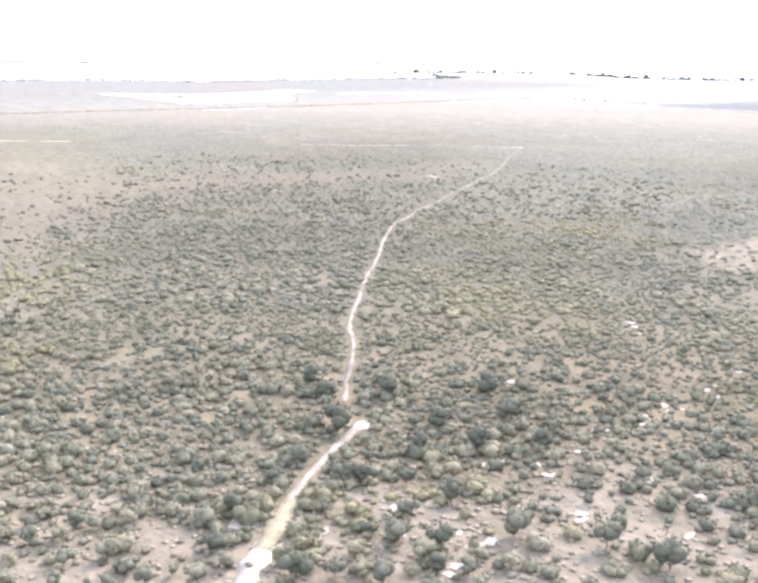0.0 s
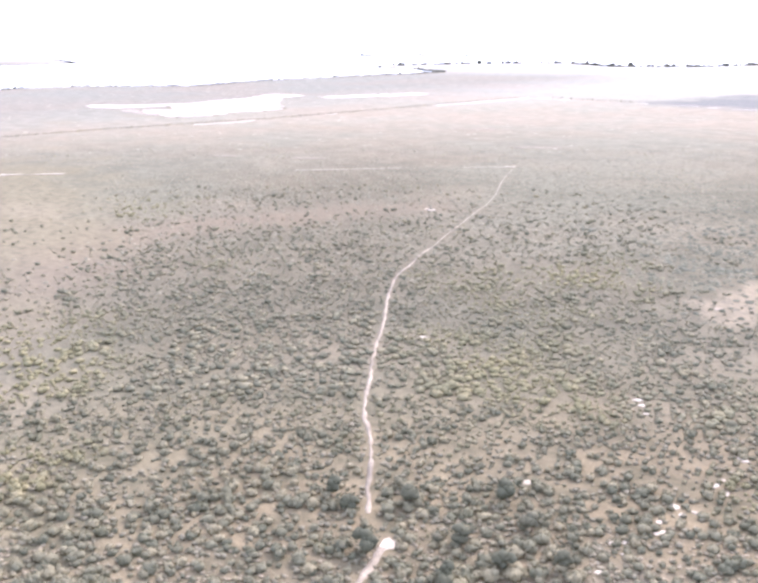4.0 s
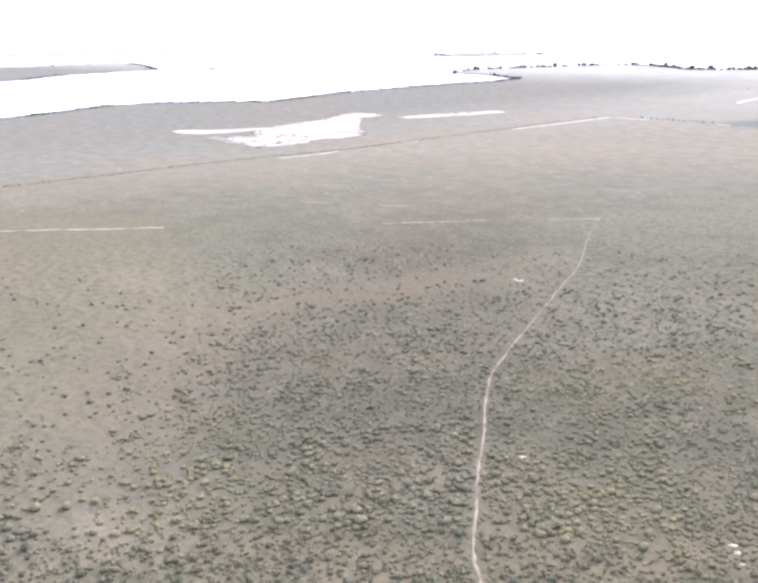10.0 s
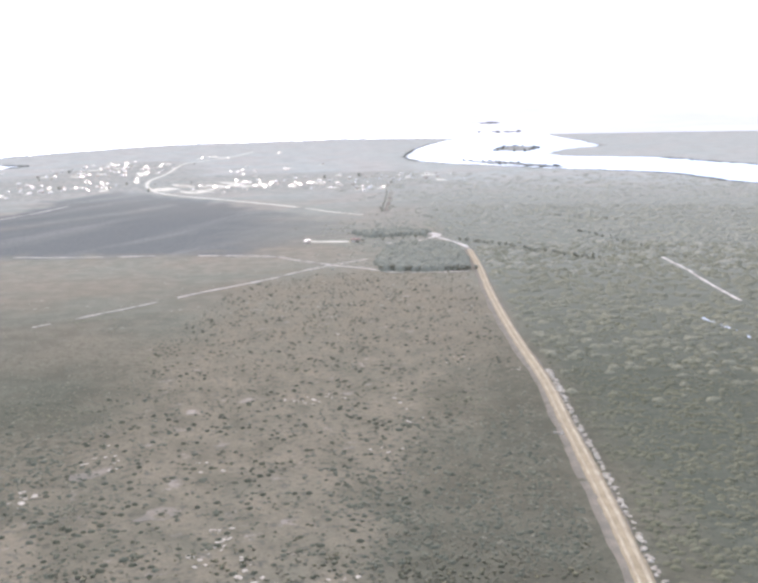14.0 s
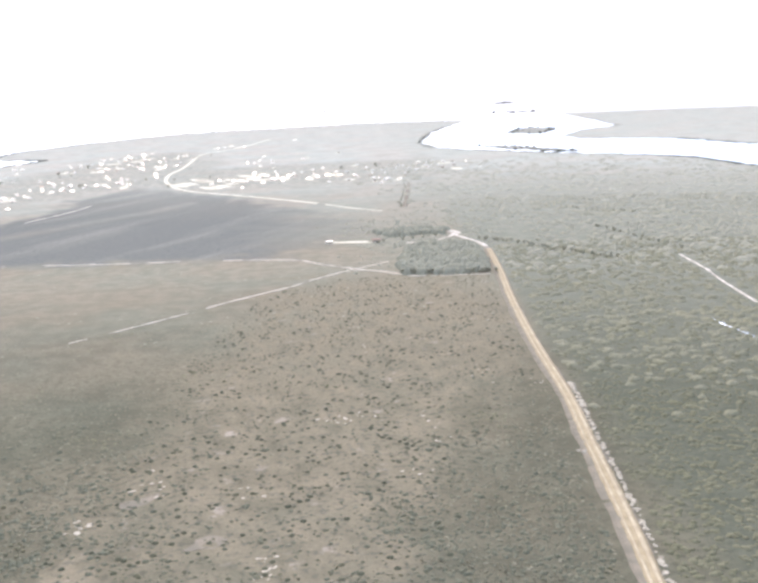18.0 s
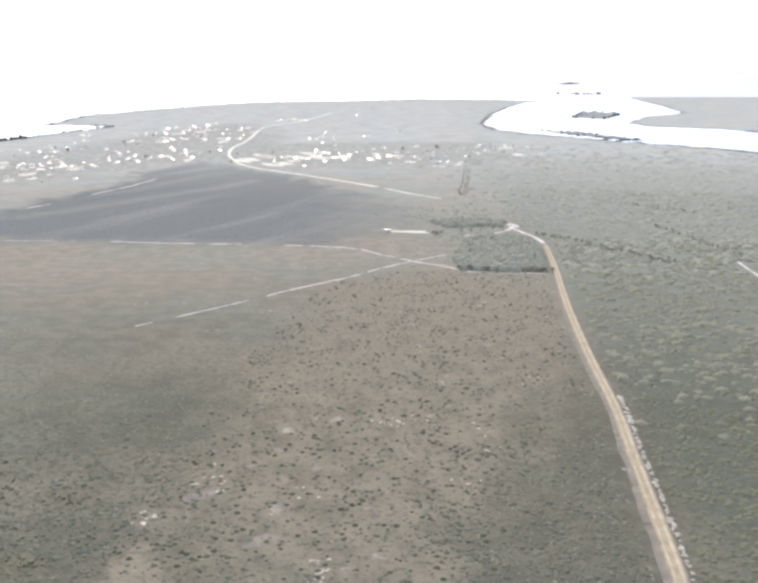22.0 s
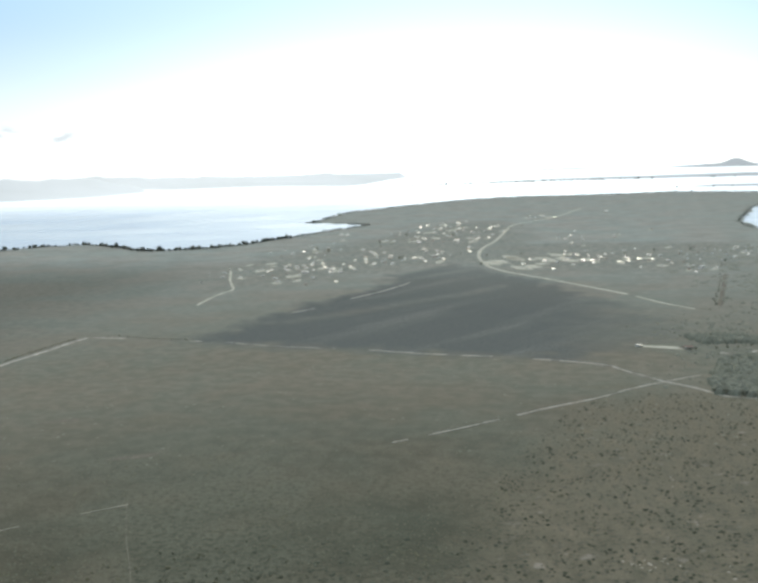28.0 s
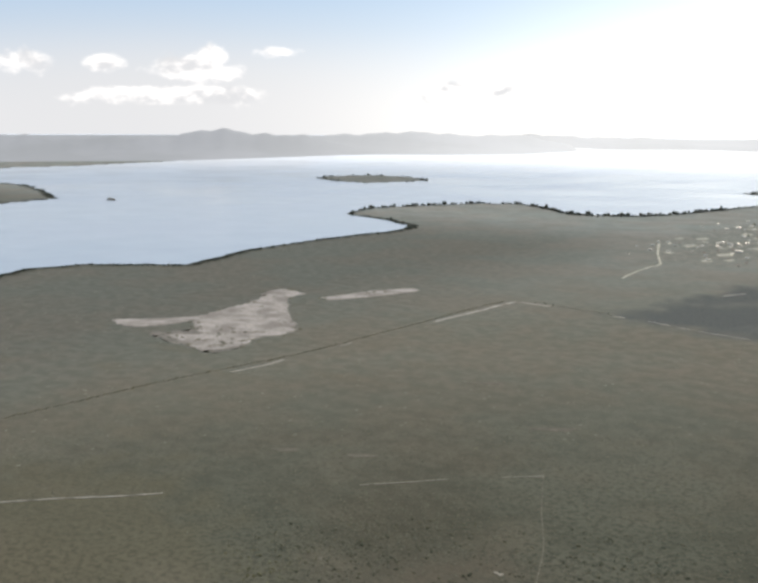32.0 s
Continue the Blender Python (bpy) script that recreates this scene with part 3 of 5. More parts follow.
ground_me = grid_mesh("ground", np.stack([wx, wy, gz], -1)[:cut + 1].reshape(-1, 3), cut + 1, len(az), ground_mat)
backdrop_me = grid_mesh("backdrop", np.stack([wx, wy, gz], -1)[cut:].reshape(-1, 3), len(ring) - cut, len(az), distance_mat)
tagged(new("backdrop", backdrop_me), "far land and hills beyond the lake, glowing to look hazy", "hills", kind="structure")


def soft_mask(x, y, poly, width, wob, seed):
    return np.clip((signed(x, y, poly) + wob * waves(x, y, wob * 3.2, seed)) / width + 0.5, 0, 1)


dry = np.maximum(soft_mask(gx, gy, CLEARING, 26, 9, 21) * np.clip(0.66 + 0.28 * waves(gx, gy, 31, 24) + 0.2 * waves(gx, gy, 9, 30), 0.3, 1.0), soft_mask(gx, gy, START_CLEARING, 8, 7, 22) * np.clip(0.75 + 0.35 * waves(gx, gy, 11, 26), 0.3, 1))
dry = dry * (1 - 0.8 * np.exp(-((gx + 52) / 24) ** 2 - ((gy - 165) / 42) ** 2))
DRY_PATCH = [(-56, 176), (-57, 192), (-52, 206), (-42, 196), (-40, 174), (-48, 170)]
dry = np.maximum(dry, soft_mask(gx, gy, DRY_PATCH, 5, 4, 32) * 0.95)
# streaks of dry grass across the heath, away from the water
streak = np.clip(waves(gx * 0.5, gy * 1.0, 60, 25) - 0.55, 0, 1) * 0.55 * (np.hypot(gx, gy) > 120) * (np.hypot(gx, gy) < 700) * (gx < 20)
dry = np.maximum(dry, streak)
yellow = soft_mask(gx, gy, YELLOW_FIELD, 26, 14, 23) * 0.58
wood = np.clip((gx - (62 + 0.075 * gy)) / 12, 0, 1) * np.clip((1300 - np.hypot(gx, gy)) / 500, 0.25, 1)
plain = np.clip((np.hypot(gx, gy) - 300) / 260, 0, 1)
BAND = [(-128, 84), (-150, 112), (-170, 132), (-181, 152), (-174, 182), (-162, 210), (-152, 222)]
band = np.zeros(gx.shape)
for (x0, y0), (x1, y1) in zip(BAND, BAND[1:]):
    k = np.clip(((gx - x0) * (x1 - x0) + (gy - y0) * (y1 - y0)) / ((x1 - x0) ** 2 + (y1 - y0) ** 2), 0, 1)
    band = np.maximum(band, 0.8 * np.exp(-(np.hypot(gx - x0 - k * (x1 - x0), gy - y0 - k * (y1 - y0)) / (16 + 4 * waves(gx, gy, 30, 62))) ** 2))
shore = np.clip((11 - depth) / 9, 0, 1) * (depth > -30) * np.clip((np.hypot(gx, gy) - 300) / 100, 0, 1) * np.where((gx > 100) & (gy > 1700), 0.35, 1)
for islet in (BAY_ISLET, LAGOON_ISLET, SPIT):
    shore = np.maximum(shore, 0.3 * np.clip(signed(gx, gy, islet) / 10 + 0.5, 0, 1))
burnt = 0.95 * soft_mask(gx, gy, BURNT_FIELD, 24, 14, 27) * np.clip((75 - gx) / 115 + 0.25 * waves(gx * 0.6, gy * 1.6, 60, 31), 0.12, 1) * np.clip(1.22 - (gy - 640 + 0.4 * (gx + 100)) / 800, 0.5, 1)
# a paler stripe that the fire left, along the burnt field
stripe = np.full(gx.shape, 1e9)
for (x0, y0), (x1, y1) in zip(UNBURNT, UNBURNT[1:]):
    k = np.clip(((gx - x0) * (x1 - x0) + (gy - y0) * (y1 - y0)) / ((x1 - x0) ** 2 + (y1 - y0) ** 2), 0, 1)
    stripe = np.minimum(stripe, np.hypot(gx - x0 - k * (x1 - x0), gy - y0 - k * (y1 - y0)))
burnt = burnt * (1 - 0.55 * np.exp(-(stripe / (9 + 3 * waves(gx, gy, 40, 28))) ** 2))
# The two distance masks put haze into the ground colour; the west stays darker.
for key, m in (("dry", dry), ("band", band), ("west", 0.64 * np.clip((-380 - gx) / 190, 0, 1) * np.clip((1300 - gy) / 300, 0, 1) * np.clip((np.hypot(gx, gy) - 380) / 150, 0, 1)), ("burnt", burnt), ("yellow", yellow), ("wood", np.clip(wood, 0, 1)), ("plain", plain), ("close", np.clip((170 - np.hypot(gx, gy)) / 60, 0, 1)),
               ("hazed_plain", np.clip((np.hypot(gx, gy) - 620) / 700, 0, 1) * (1 - 0.75 * np.clip((-420 - gx) / 160, 0, 1) * np.clip((1250 - gy) / 300, 0, 1))), ("town", soft_mask(gx, gy, TOWN, 60, 25, 29) * 0.6), ("shore", shore)):
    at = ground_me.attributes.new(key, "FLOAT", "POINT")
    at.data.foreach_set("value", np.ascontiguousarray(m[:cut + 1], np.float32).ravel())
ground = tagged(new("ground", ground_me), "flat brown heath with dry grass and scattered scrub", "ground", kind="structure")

# the water, one still sheet
waz = np.radians(np.concatenate([np.arange(-34, 72, 1.0), np.arange(72, 326, 6.0)]))
wring = np.geomspace(300, 45000, 90)
WD, WA = np.meshgrid(wring, waz, indexing="ij")
sx, sy, sz = spread(-np.sin(WA) * WD, np.cos(WA) * WD)
shore_ring = int(np.searchsorted(wring, 2500))
sheet_points = np.stack([sx, sy, sz - 0.35], -1)
water_me = grid_mesh("water", sheet_points[:shore_ring + 1].reshape(-1, 3), shore_ring + 1, len(waz), water_mat)
water = tagged(new("water", water_me), "calm pale lake water reflecting a bright sky", "water", kind="structure")
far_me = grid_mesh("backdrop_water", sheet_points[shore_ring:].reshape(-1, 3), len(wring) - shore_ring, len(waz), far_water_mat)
# strength of the water's own glow, rising with distance
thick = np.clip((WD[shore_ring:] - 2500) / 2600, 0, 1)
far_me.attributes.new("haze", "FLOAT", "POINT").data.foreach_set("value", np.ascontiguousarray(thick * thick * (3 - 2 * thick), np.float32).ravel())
tagged(new("backdrop_water", far_me), "far pale lake water that glows in place of bright haze", "water", kind="structure")


# ---- strips and patches laid on the ground ----
def smooth_line(points, step):
    """Points along a rounded line through the given ones."""
    p = [points[0]] + list(points) + [points[-1]]
    out = []
    for i in range(1, len(p) - 2):
        a, b, c, d = (np.array(q, float) for q in p[i - 1:i + 3])
        n = max(2, int(np.hypot(*(c - b)) / step))
        for s in np.linspace(0, 1, n, endpoint=False):
            out.append(0.5 * (2 * b + (c - a) * s + (2 * a - 5 * b + 4 * c - d) * s * s + (3 * b - a - 3 * c + d) * s ** 3))
    out.append(np.array(p[-1], float))
    return np.array(out)


def height(x, y):
    return float(relief(np.array([x]), np.array([y]))[0])


def strip(name, points, width, mat, label, category, step=1.5, rag=0.25, raised=0.06, seed=1):
    """A worn track: ragged edges and sunk sides."""
    line = smooth_line(points, step)
    tan = np.gradient(line, axis=0)
    tan /= np.maximum(np.linalg.norm(tan, axis=1, keepdims=True), 1e-6)
    side = np.stack([tan[:, 1], -tan[:, 0]], 1)
    r = np.random.RandomState(seed)
    along = np.concatenate([[0], np.cumsum(np.linalg.norm(np.diff(line, axis=0), axis=1))])
    sway = [waves(along, along * 0 + seed * 3.1 + k * 50, 9 * step, seed + k) for k in (0, 1)]
    rows = []
    for i, (q, s) in enumerate(zip(line, side)):
        wl_ = width / 2 * (1 + rag * (0.9 * sway[0][i] + 0.35 * r.uniform(-1, 1)))
        wr_ = width / 2 * (1 + rag * (0.9 * sway[1][i] + 0.35 * r.uniform(-1, 1)))
        x0, y0 = q - s * wl_
        x1, y1 = q + s * wr_
        z0, zm, z1 = height(x0, y0), height(*q), height(x1, y1)
        rows.append([(x0, y0, z0 - 0.3), (x0, y0, z0 + raised), (q[0], q[1], zm + raised + 0.02), (x1, y1, z1 + raised), (x1, y1, z1 - 0.3)])
    verts, faces = np.array(rows).reshape(-1, 3), []
    for i in range(len(rows) - 1):
        for j in range(4):
            faces.append((i * 5 + j, i * 5 + j + 1, i * 5 + 6 + j, i * 5 + 5 + j))
    me = bpy.data.meshes.new(name)
    fill(me, verts, np.array(faces)[:, ::-1])
    me.materials.append(mat)
    return tagged(new(name, me), label, category, kind="structure")


def sheet(name, outline, mat, label, category, step=6.0, rag=2.0, raised=0.08, seed=1, kind="structure", swing=0.0):
    """A patch of bare or burnt ground with a ragged outline."""
    edge = []
    rag = min(rag, step * 0.36)
    r = np.random.RandomState(seed)
    for (x0, y0), (x1, y1) in zip(outline, outline[1:] + outline[:1]):
        n = max(1, int(math.hypot(x1 - x0, y1 - y0) / step))
        for i in range(n):
            s = i / n
            edge.append((x0 + (x1 - x0) * s + r.uniform(-rag, rag), y0 + (y1 - y0) * s + r.uniform(-rag, rag)))
    if swing:
        ex, ey = np.array(edge).T
        edge = list(zip(ex + swing * waves(ex, ey, 13, seed + 2) + swing * 0.5 * waves(ex, ey, 5, seed + 3), ey + swing * waves(ex, ey, 15, seed + 4)))
    bm = bmesh.new()
    top = [bm.verts.new((x, y, height(x, y) + raised)) for x, y in edge]
    low = [bm.verts.new((x, y, height(x, y) - 0.3)) for x, y in edge]
    face = bm.faces.new(top)
    if face.normal.z < 0:
        face.normal_flip()
    for i in range(len(edge)):
        j = (i + 1) % len(edge)
        bm.faces.new((low[i], low[j], top[j], top[i]))
    bmesh.ops.triangulate(bm, faces=[face])
    me = bpy.data.meshes.new(name)
    bm.to_mesh(me)
    bm.free()
    me.materials.append(mat)
    return tagged(new(name, me), label, category, kind=kind)


FOOTPATH = [(-31.5, 56), (-33.3, 59.3), (-34.5, 61.4), (-36, 63.7), (-37.5, 66), (-39, 68.5), (-41.1, 72.6), (-42.9, 76.5), (-44.3, 79.9), (-45.4, 82.3), (-47.6, 84.4),
            (-50.2, 86.1), (-53.7, 90.1), (-55.9, 93), (-61, 99),
            (-68, 106), (-74, 114), (-81, 123), (-90, 136), (-99, 148), (-107, 160), (-113, 173), (-119, 187), (-134, 223), (-145, 249), (-161, 278), (-178, 312)]
SANDY = "narrow pale sandy footpath winding through the heath"
strip("footpath", FOOTPATH[:4], 1.5, path_mat, SANDY, "path", 0.5, 0.4, seed=2)
strip("grass_ridge", [(-35.4, 62.9), (-36.6, 64.8), (-37.8, 66.6), (-39.1, 68.8)], 1.5, straw_grass_mat, "dry yellow grass grown over a sandy path", "grass", 0.4, 0.5, 0.1, seed=45)
strip("footpath", FOOTPATH[4:10], 0.66, footpath_mat, SANDY, "path", 0.5, 0.6, seed=46)
strip("footpath", FOOTPATH[11:23], 0.45, footpath_mat, SANDY, "path", 0.7, 0.75, seed=3)
strip("footpath", FOOTPATH[22:], 0.22, footpath_mat, SANDY, "path", 1.0, 0.45, seed=4)
# overgrown tracks show only where the sand lies bare: (name, points, width)
WEST = "overgrown sandy track, bare in stretches"
strip("track_west", [(-177, 311), (-190, 299)], 0.50, rubble_mat, WEST, "track", 2, 0.5, seed=5)
strip("track_west", [(-206, 284), (-216, 272), (-230, 257)], 0.60, rubble_mat, WEST, "track", 2, 0.4, seed=6)
strip("track_west", [(-284, 204), (-297, 189), (-306, 181), (-325, 160), (-360, 122)], 0.77, path_mat, WEST, "track", 2, 0.4, seed=7)
NORTH = "pale sandy track beside a dark line of scrub"
strip("track_north", [(-399, 353), (-395, 378), (-396, 395)], 1.36, path_mat, NORTH, "track", 3, 0.4, seed=8)
strip("track_north", [(-394, 440), (-393, 456)], 1.22, path_mat, NORTH, "track", 3, 0.4, seed=9)
strip("track_north", [(-390, 546), (-387, 606), (-385, 650), (-380, 657), (-352, 656)], 3.20, path_mat, NORTH, "track", 3, 0.35, seed=10)
strip("track_north", [(-297, 649), (-288, 649)], 2.31, path_mat, NORTH, "track", 3, 0.35, seed=11)
strip("track_north", [(-268, 647), (-226, 634), (-180, 629)], 1.22, path_mat, NORTH, "track", 3, 0.5, seed=12)
strip("track_field_edge", [(-156, 625), (-119, 616), (-86, 611), (-70, 610)], 2.03, path_mat, "pale sandy track along a burnt field", "track", 3, 0.5, seed=13)
strip("track_field_edge", [(-43, 604), (-1, 590), (14, 571), (34, 545), (49, 531), (60, 516), (70, 511)], 1.72, path_mat, "pale sandy track along a burnt field", "track", 3, 0.35, seed=14)
strip("track_field_edge", [(70, 511), (85, 508), (103, 506)], 0.92, path_mat, "pale sandy track below a grove", "track", 3, 0.5, seed=15)
strip("track_cross", [(-94, 406), (-88, 412)], 0.92, path_mat, "faint pale track across the heath", "track", 2, 0.5, seed=16)
strip("track_cross", [(-80, 420), (-58, 443), (-50, 452)], 0.85, path_mat, "faint pale track across the heath", "track", 2, 0.5, seed=17)
strip("track_cross", [(-42, 461), (-30, 475), (-1, 504), (13, 523), (34, 545), (55, 564)], 1.13, path_mat, "faint pale track across the heath", "track", 2, 0.45, seed=18)
strip("track_burnt_edge", [(-262, 790), (-250, 815)], 2.32, path_mat, "pale strip at the edge of a burnt field", "track", 4, 0.4, seed=19)
strip("track_burnt_edge", [(-232, 880), (-212, 940), (-199, 1005)], 2.32, path_mat, "pale strip at the edge of a burnt field", "track", 4, 0.4, seed=20)
ROAD = [(110, 690), (110, 661), (114, 641), (119, 620), (119.5, 590), (110.5, 517), (101, 451), (93.8, 395), (88, 342), (83, 290), (77.6, 252), (73.5, 222),
        (69.7, 195), (66.5, 174), (64, 158), (60, 130), (52, 80), (40, 20), (22, -60)]
strip("road_verge", [(x - 0.8, y) for x, y in ROAD[4:]], 5.8, verge_mat, "worn grassy verge of a dirt road", "verge", 4, 0.16, 0.04, seed=21)
strip("road", ROAD[4:], 3.7, road_mat, "straight ochre dirt road with worn wheel tracks", "road", 2, 0.10, 0.09, seed=22)
for off, wide, seed in ((-1.0, 0.6, 41), (0.9, 0.95, 42)):
    strip("wheel_track", [(x + off, y) for x, y in ROAD[4:]], wide, wheel_mat, "pale packed wheel track along a dirt road", "wheel track", 1.5, 0.3, 0.118, seed=seed)
strip("road_end", ROAD[:5], 2.6, path_mat, "pale dirt road bending behind the grove", "road", 3, 0.4, 0.09, seed=23)
strip("farm_lane", [(74, 633), (88, 632), (104, 650), (109, 659)], 2.0, path_mat, "pale lane to a farm building", "track", 3, 0.4, seed=24)
strip("track_east", [(216, 530), (211, 485), (204, 445), (198, 400)], 1.50, path_mat, "short pale dirt track in the woodland", "track", 3, 0.4, seed=25)
strip("wet_track", [(167, 377), (168, 364), (169.5, 346), (169, 330)], 1.1, water_mat, "wet rut of an old track in the woodland", "puddle", 2, 0.4, 0.08, seed=47)
strip("town_road", [(-46, 2600), (-90, 2260), (-140, 2060), (-166, 1960), (-167, 1800), (-163, 1560), (-168, 1425), (-159, 1298), (-138, 1190), (-113, 1123), (-84, 1078), (-50, 1030), (-9, 968), (25, 914)],
      5.0, yard_mat, "wide pale dirt road into the town", "road", 8, 0.25, 0.12, seed=26)
strip("town_road", [(32, 900), (54, 856), (77, 824)], 3.6, yard_mat, "wide pale dirt road into the town", "road", 8, 0.3, 0.12, seed=27)
strip("town_lane", [(-368, 831), (-375, 883), (-377, 925), (-376, 945), (-412, 1030), (-446, 1122)], 3.2, yard_mat, "pale sandy lane at the edge of town", "road", 8, 0.35, 0.12, seed=28)
strip("town_track", [(131, 1079), (113, 950), (98, 842)], 4.0, verge_mat, "short straight lane beside a dark hedge", "track", 8, 0.3, 0.1, seed=29)
sheet("sand_flat", SAND_FLAT, sand_mat, "bare pinkish sand flat in the scrub", "sand", 1.6, 3.2, 0.1, 31, swing=2.2)
sheet("sand_finger", SAND_FINGER, sand_mat, "narrow tongue of bare sand in the scrub", "sand", 1.6, 1.6, 0.13, 33, swing=1.6)
sheet("brown_sand", BROWN_SAND, brown_sand_mat, "brown scrubby edge of a sand flat", "sand", 1.8, 0.9, 0.07, 34, swing=4.0)
sheet("sand_strip", SAND_STRIP, sand_mat, "long bare strip of pale sand", "sand", 1.6, 2.5, 0.1, 32, swing=1.6)


# ---- plants ----
def part(name, bm, mat, parent, label="", smooth=True):
    """Links a bmesh as one mesh object under a thing or a part."""
    me = bpy.data.meshes.new(name)
    bm.to_mesh(me)
    bm.free()
    if smooth:
        me.polygons.foreach_set("use_smooth", np.ones(len(me.polygons), bool))
    me.materials.append(mat)
    ob = new(name, me)
    ob.parent = parent
    if label:
        tagged(ob, label)
    return ob


def lobe(bm, r, centre, size, level, rough=0.26):
    """One uneven clump of foliage."""
    made = bmesh.ops.create_icosphere(bm, subdivisions=level, radius=1.0)["verts"]
    turn = Euler((r.uniform(0, 6), r.uniform(0, 6), r.uniform(0, 6))).to_matrix()
    for v in made:
        k = 1 + r.uniform(-rough, rough)
        q = turn @ v.co * k
        v.co = Vector((centre[0] + q.x * size[0], centre[1] + q.y * size[1], max(centre[2] + q.z * size[2], -0.12)))
    return made


def leaves(bm, r, count, centre, size, leaf):
    """Loose leaf sprays standing out of a crown."""
    for _ in range(count):
        d = Vector((r.gauss(0, 1), r.gauss(0, 1), abs(r.gauss(0.2, 0.9)))).normalized()
        q = Vector((centre[0] + d.x * size[0], centre[1] + d.y * size[1], centre[2] + d.z * size[2])) * r.uniform(0.95, 1.16)
        a = Vector((r.gauss(0, 1), r.gauss(0, 1), r.gauss(0, 1))).normalized()
        b = a.cross(d).normalized()
        s = leaf * r.uniform(0.6, 1.3)
        bm.faces.new([bm.verts.new(q + b * s * 0.5), bm.verts.new(q - b * s * 0.5), bm.verts.new(q + (a + d * 0.6) * s)])


def arrays(bm):
    bmesh.ops.triangulate(bm, faces=bm.faces[:])
    bm.verts.index_update()
    v = np.array([x.co[:] for x in bm.verts])
    f = np.array([[x.index for x in q.verts] for q in bm.faces])
    bm.free()
    return v, f


def shrub_shapes(seed, count, lobes, level, sprays, leaf=0.21, rough=0.2):
    """Crowns about 1 m in radius."""
    out, r = [], random.Random(seed)
    for _ in range(count):
        bm = bmesh.new()
        lobe(bm, r, (0, 0, 0.42), (0.78, 0.78, 0.62), level, rough)
        for i in range(lobes):
            a = r.uniform(0, 6.28)
            d = r.uniform(0.3, 0.75)
            s = r.uniform(0.32, 0.58)
            lobe(bm, r, (math.cos(a) * d, math.sin(a) * d, r.uniform(0.2, 0.8)), (s, s, s * r.uniform(0.75, 1.1)), 1, rough)
        if sprays:
            leaves(bm, r, sprays, (0, 0, 0.45), (0.85, 0.85, 0.68), leaf)
        out.append(arrays(bm))
    return out


def dome_shapes(seed, count, bumps):
    """Low rounded crowns about 1 m in radius that meet the ground without an overhang."""
    out, r = [], random.Random(seed)
    for _ in range(count):
        bm = bmesh.new()
        spots = [(0, 0, 0.85)] + [(r.uniform(-0.6, 0.6), r.uniform(-0.6, 0.6), r.uniform(0.4, 0.65)) for _ in range(bumps)]
        for cx, cy, size in spots:
            made = bmesh.ops.create_icosphere(bm, subdivisions=2, radius=1.0)["verts"]
            turn = Matrix.Rotation(r.uniform(0, 6), 3, "Z")
            drop = [v for v in made if v.co.z < -0.3]
            for v in made:
                q = turn @ v.co * (1 + r.uniform(-0.15, 0.15))
                wide = 1.15 if v.co.z < 0.2 else 1.0
                v.co = Vector((cx + q.x * size * wide, cy + q.y * size * wide, max(q.z, -0.1) * size))
            bmesh.ops.delete(bm, geom=drop, context="VERTS")
        out.append(arrays(bm))
    return out


def scatter(name, shapes, x, y, size, tall, mat, label, category, seed, smooth=True):
    """Many plants nobody could count, as one object."""
    r = np.random.RandomState(seed)
    which = r.randint(0, len(shapes), len(x))
    z = relief(x, y) + lift(np.hypot(x, y))
    x, y, _ = spread(x, y)
    verts, faces, base = [], [], 0
    for k, (v, f) in enumerate(shapes):
        i = np.nonzero(which == k)[0]
        if not len(i):
            continue
        a, s = r.uniform(0, 6.28, len(i)), size[i]
        c, sn = np.cos(a)[:, None], np.sin(a)[:, None]
        px = (v[None, :, 0] * c - v[None, :, 1] * sn) * s[:, None] + x[i][:, None]
        py = (v[None, :, 0] * sn + v[None, :, 1] * c) * s[:, None] + y[i][:, None]
        pz = v[None, :, 2] * (s * tall[i])[:, None] + z[i][:, None]
        verts.append(np.stack([px, py, pz], -1).reshape(-1, 3))
        faces.append((f[None] + (np.arange(len(i)) * len(v))[:, None, None]).reshape(-1, 3) + base)
        base += len(i) * len(v)
    me = bpy.data.meshes.new(name)
    fill(me, np.concatenate(verts), np.concatenate(faces))
    me.polygons.foreach_set("use_smooth", np.full(len(me.polygons), smooth))
    me.materials.append(mat)
    tone = np.concatenate([np.repeat(r.rand(int((which == k).sum())), len(v)) for k, (v, f) in enumerate(shapes)])
    me.attributes.new("tone", "FLOAT", "POINT").data.foreach_set("value", np.ascontiguousarray(tone, np.float32))
    return tagged(new(name, me), label, category, kind="stuff")


def line_distance(x, y, points):
    best = np.full(x.shape, 1e12)
    for (x0, y0), (x1, y1) in zip(points, points[1:]):
        ex, ey = x1 - x0, y1 - y0
        s = np.clip(((x - x0) * ex + (y - y0) * ey) / (ex * ex + ey * ey), 0, 1)
        best = np.minimum(best, (x - x0 - s * ex) ** 2 + (y - y0 - s * ey) ** 2)
    return np.sqrt(best)


rs = np.random.RandomState(77)


def candidates(near, far, a0, a1, per_m2):
    """Random places in a sector round the climb."""
    n = int(per_m2 * (far ** 2 - near ** 2) / 2 * radians(a1 - a0))
    d = np.sqrt(rs.uniform(near ** 2, far ** 2, n))
    a = np.radians(rs.uniform(a0, a1, n))
    return -np.sin(a) * d, np.cos(a) * d


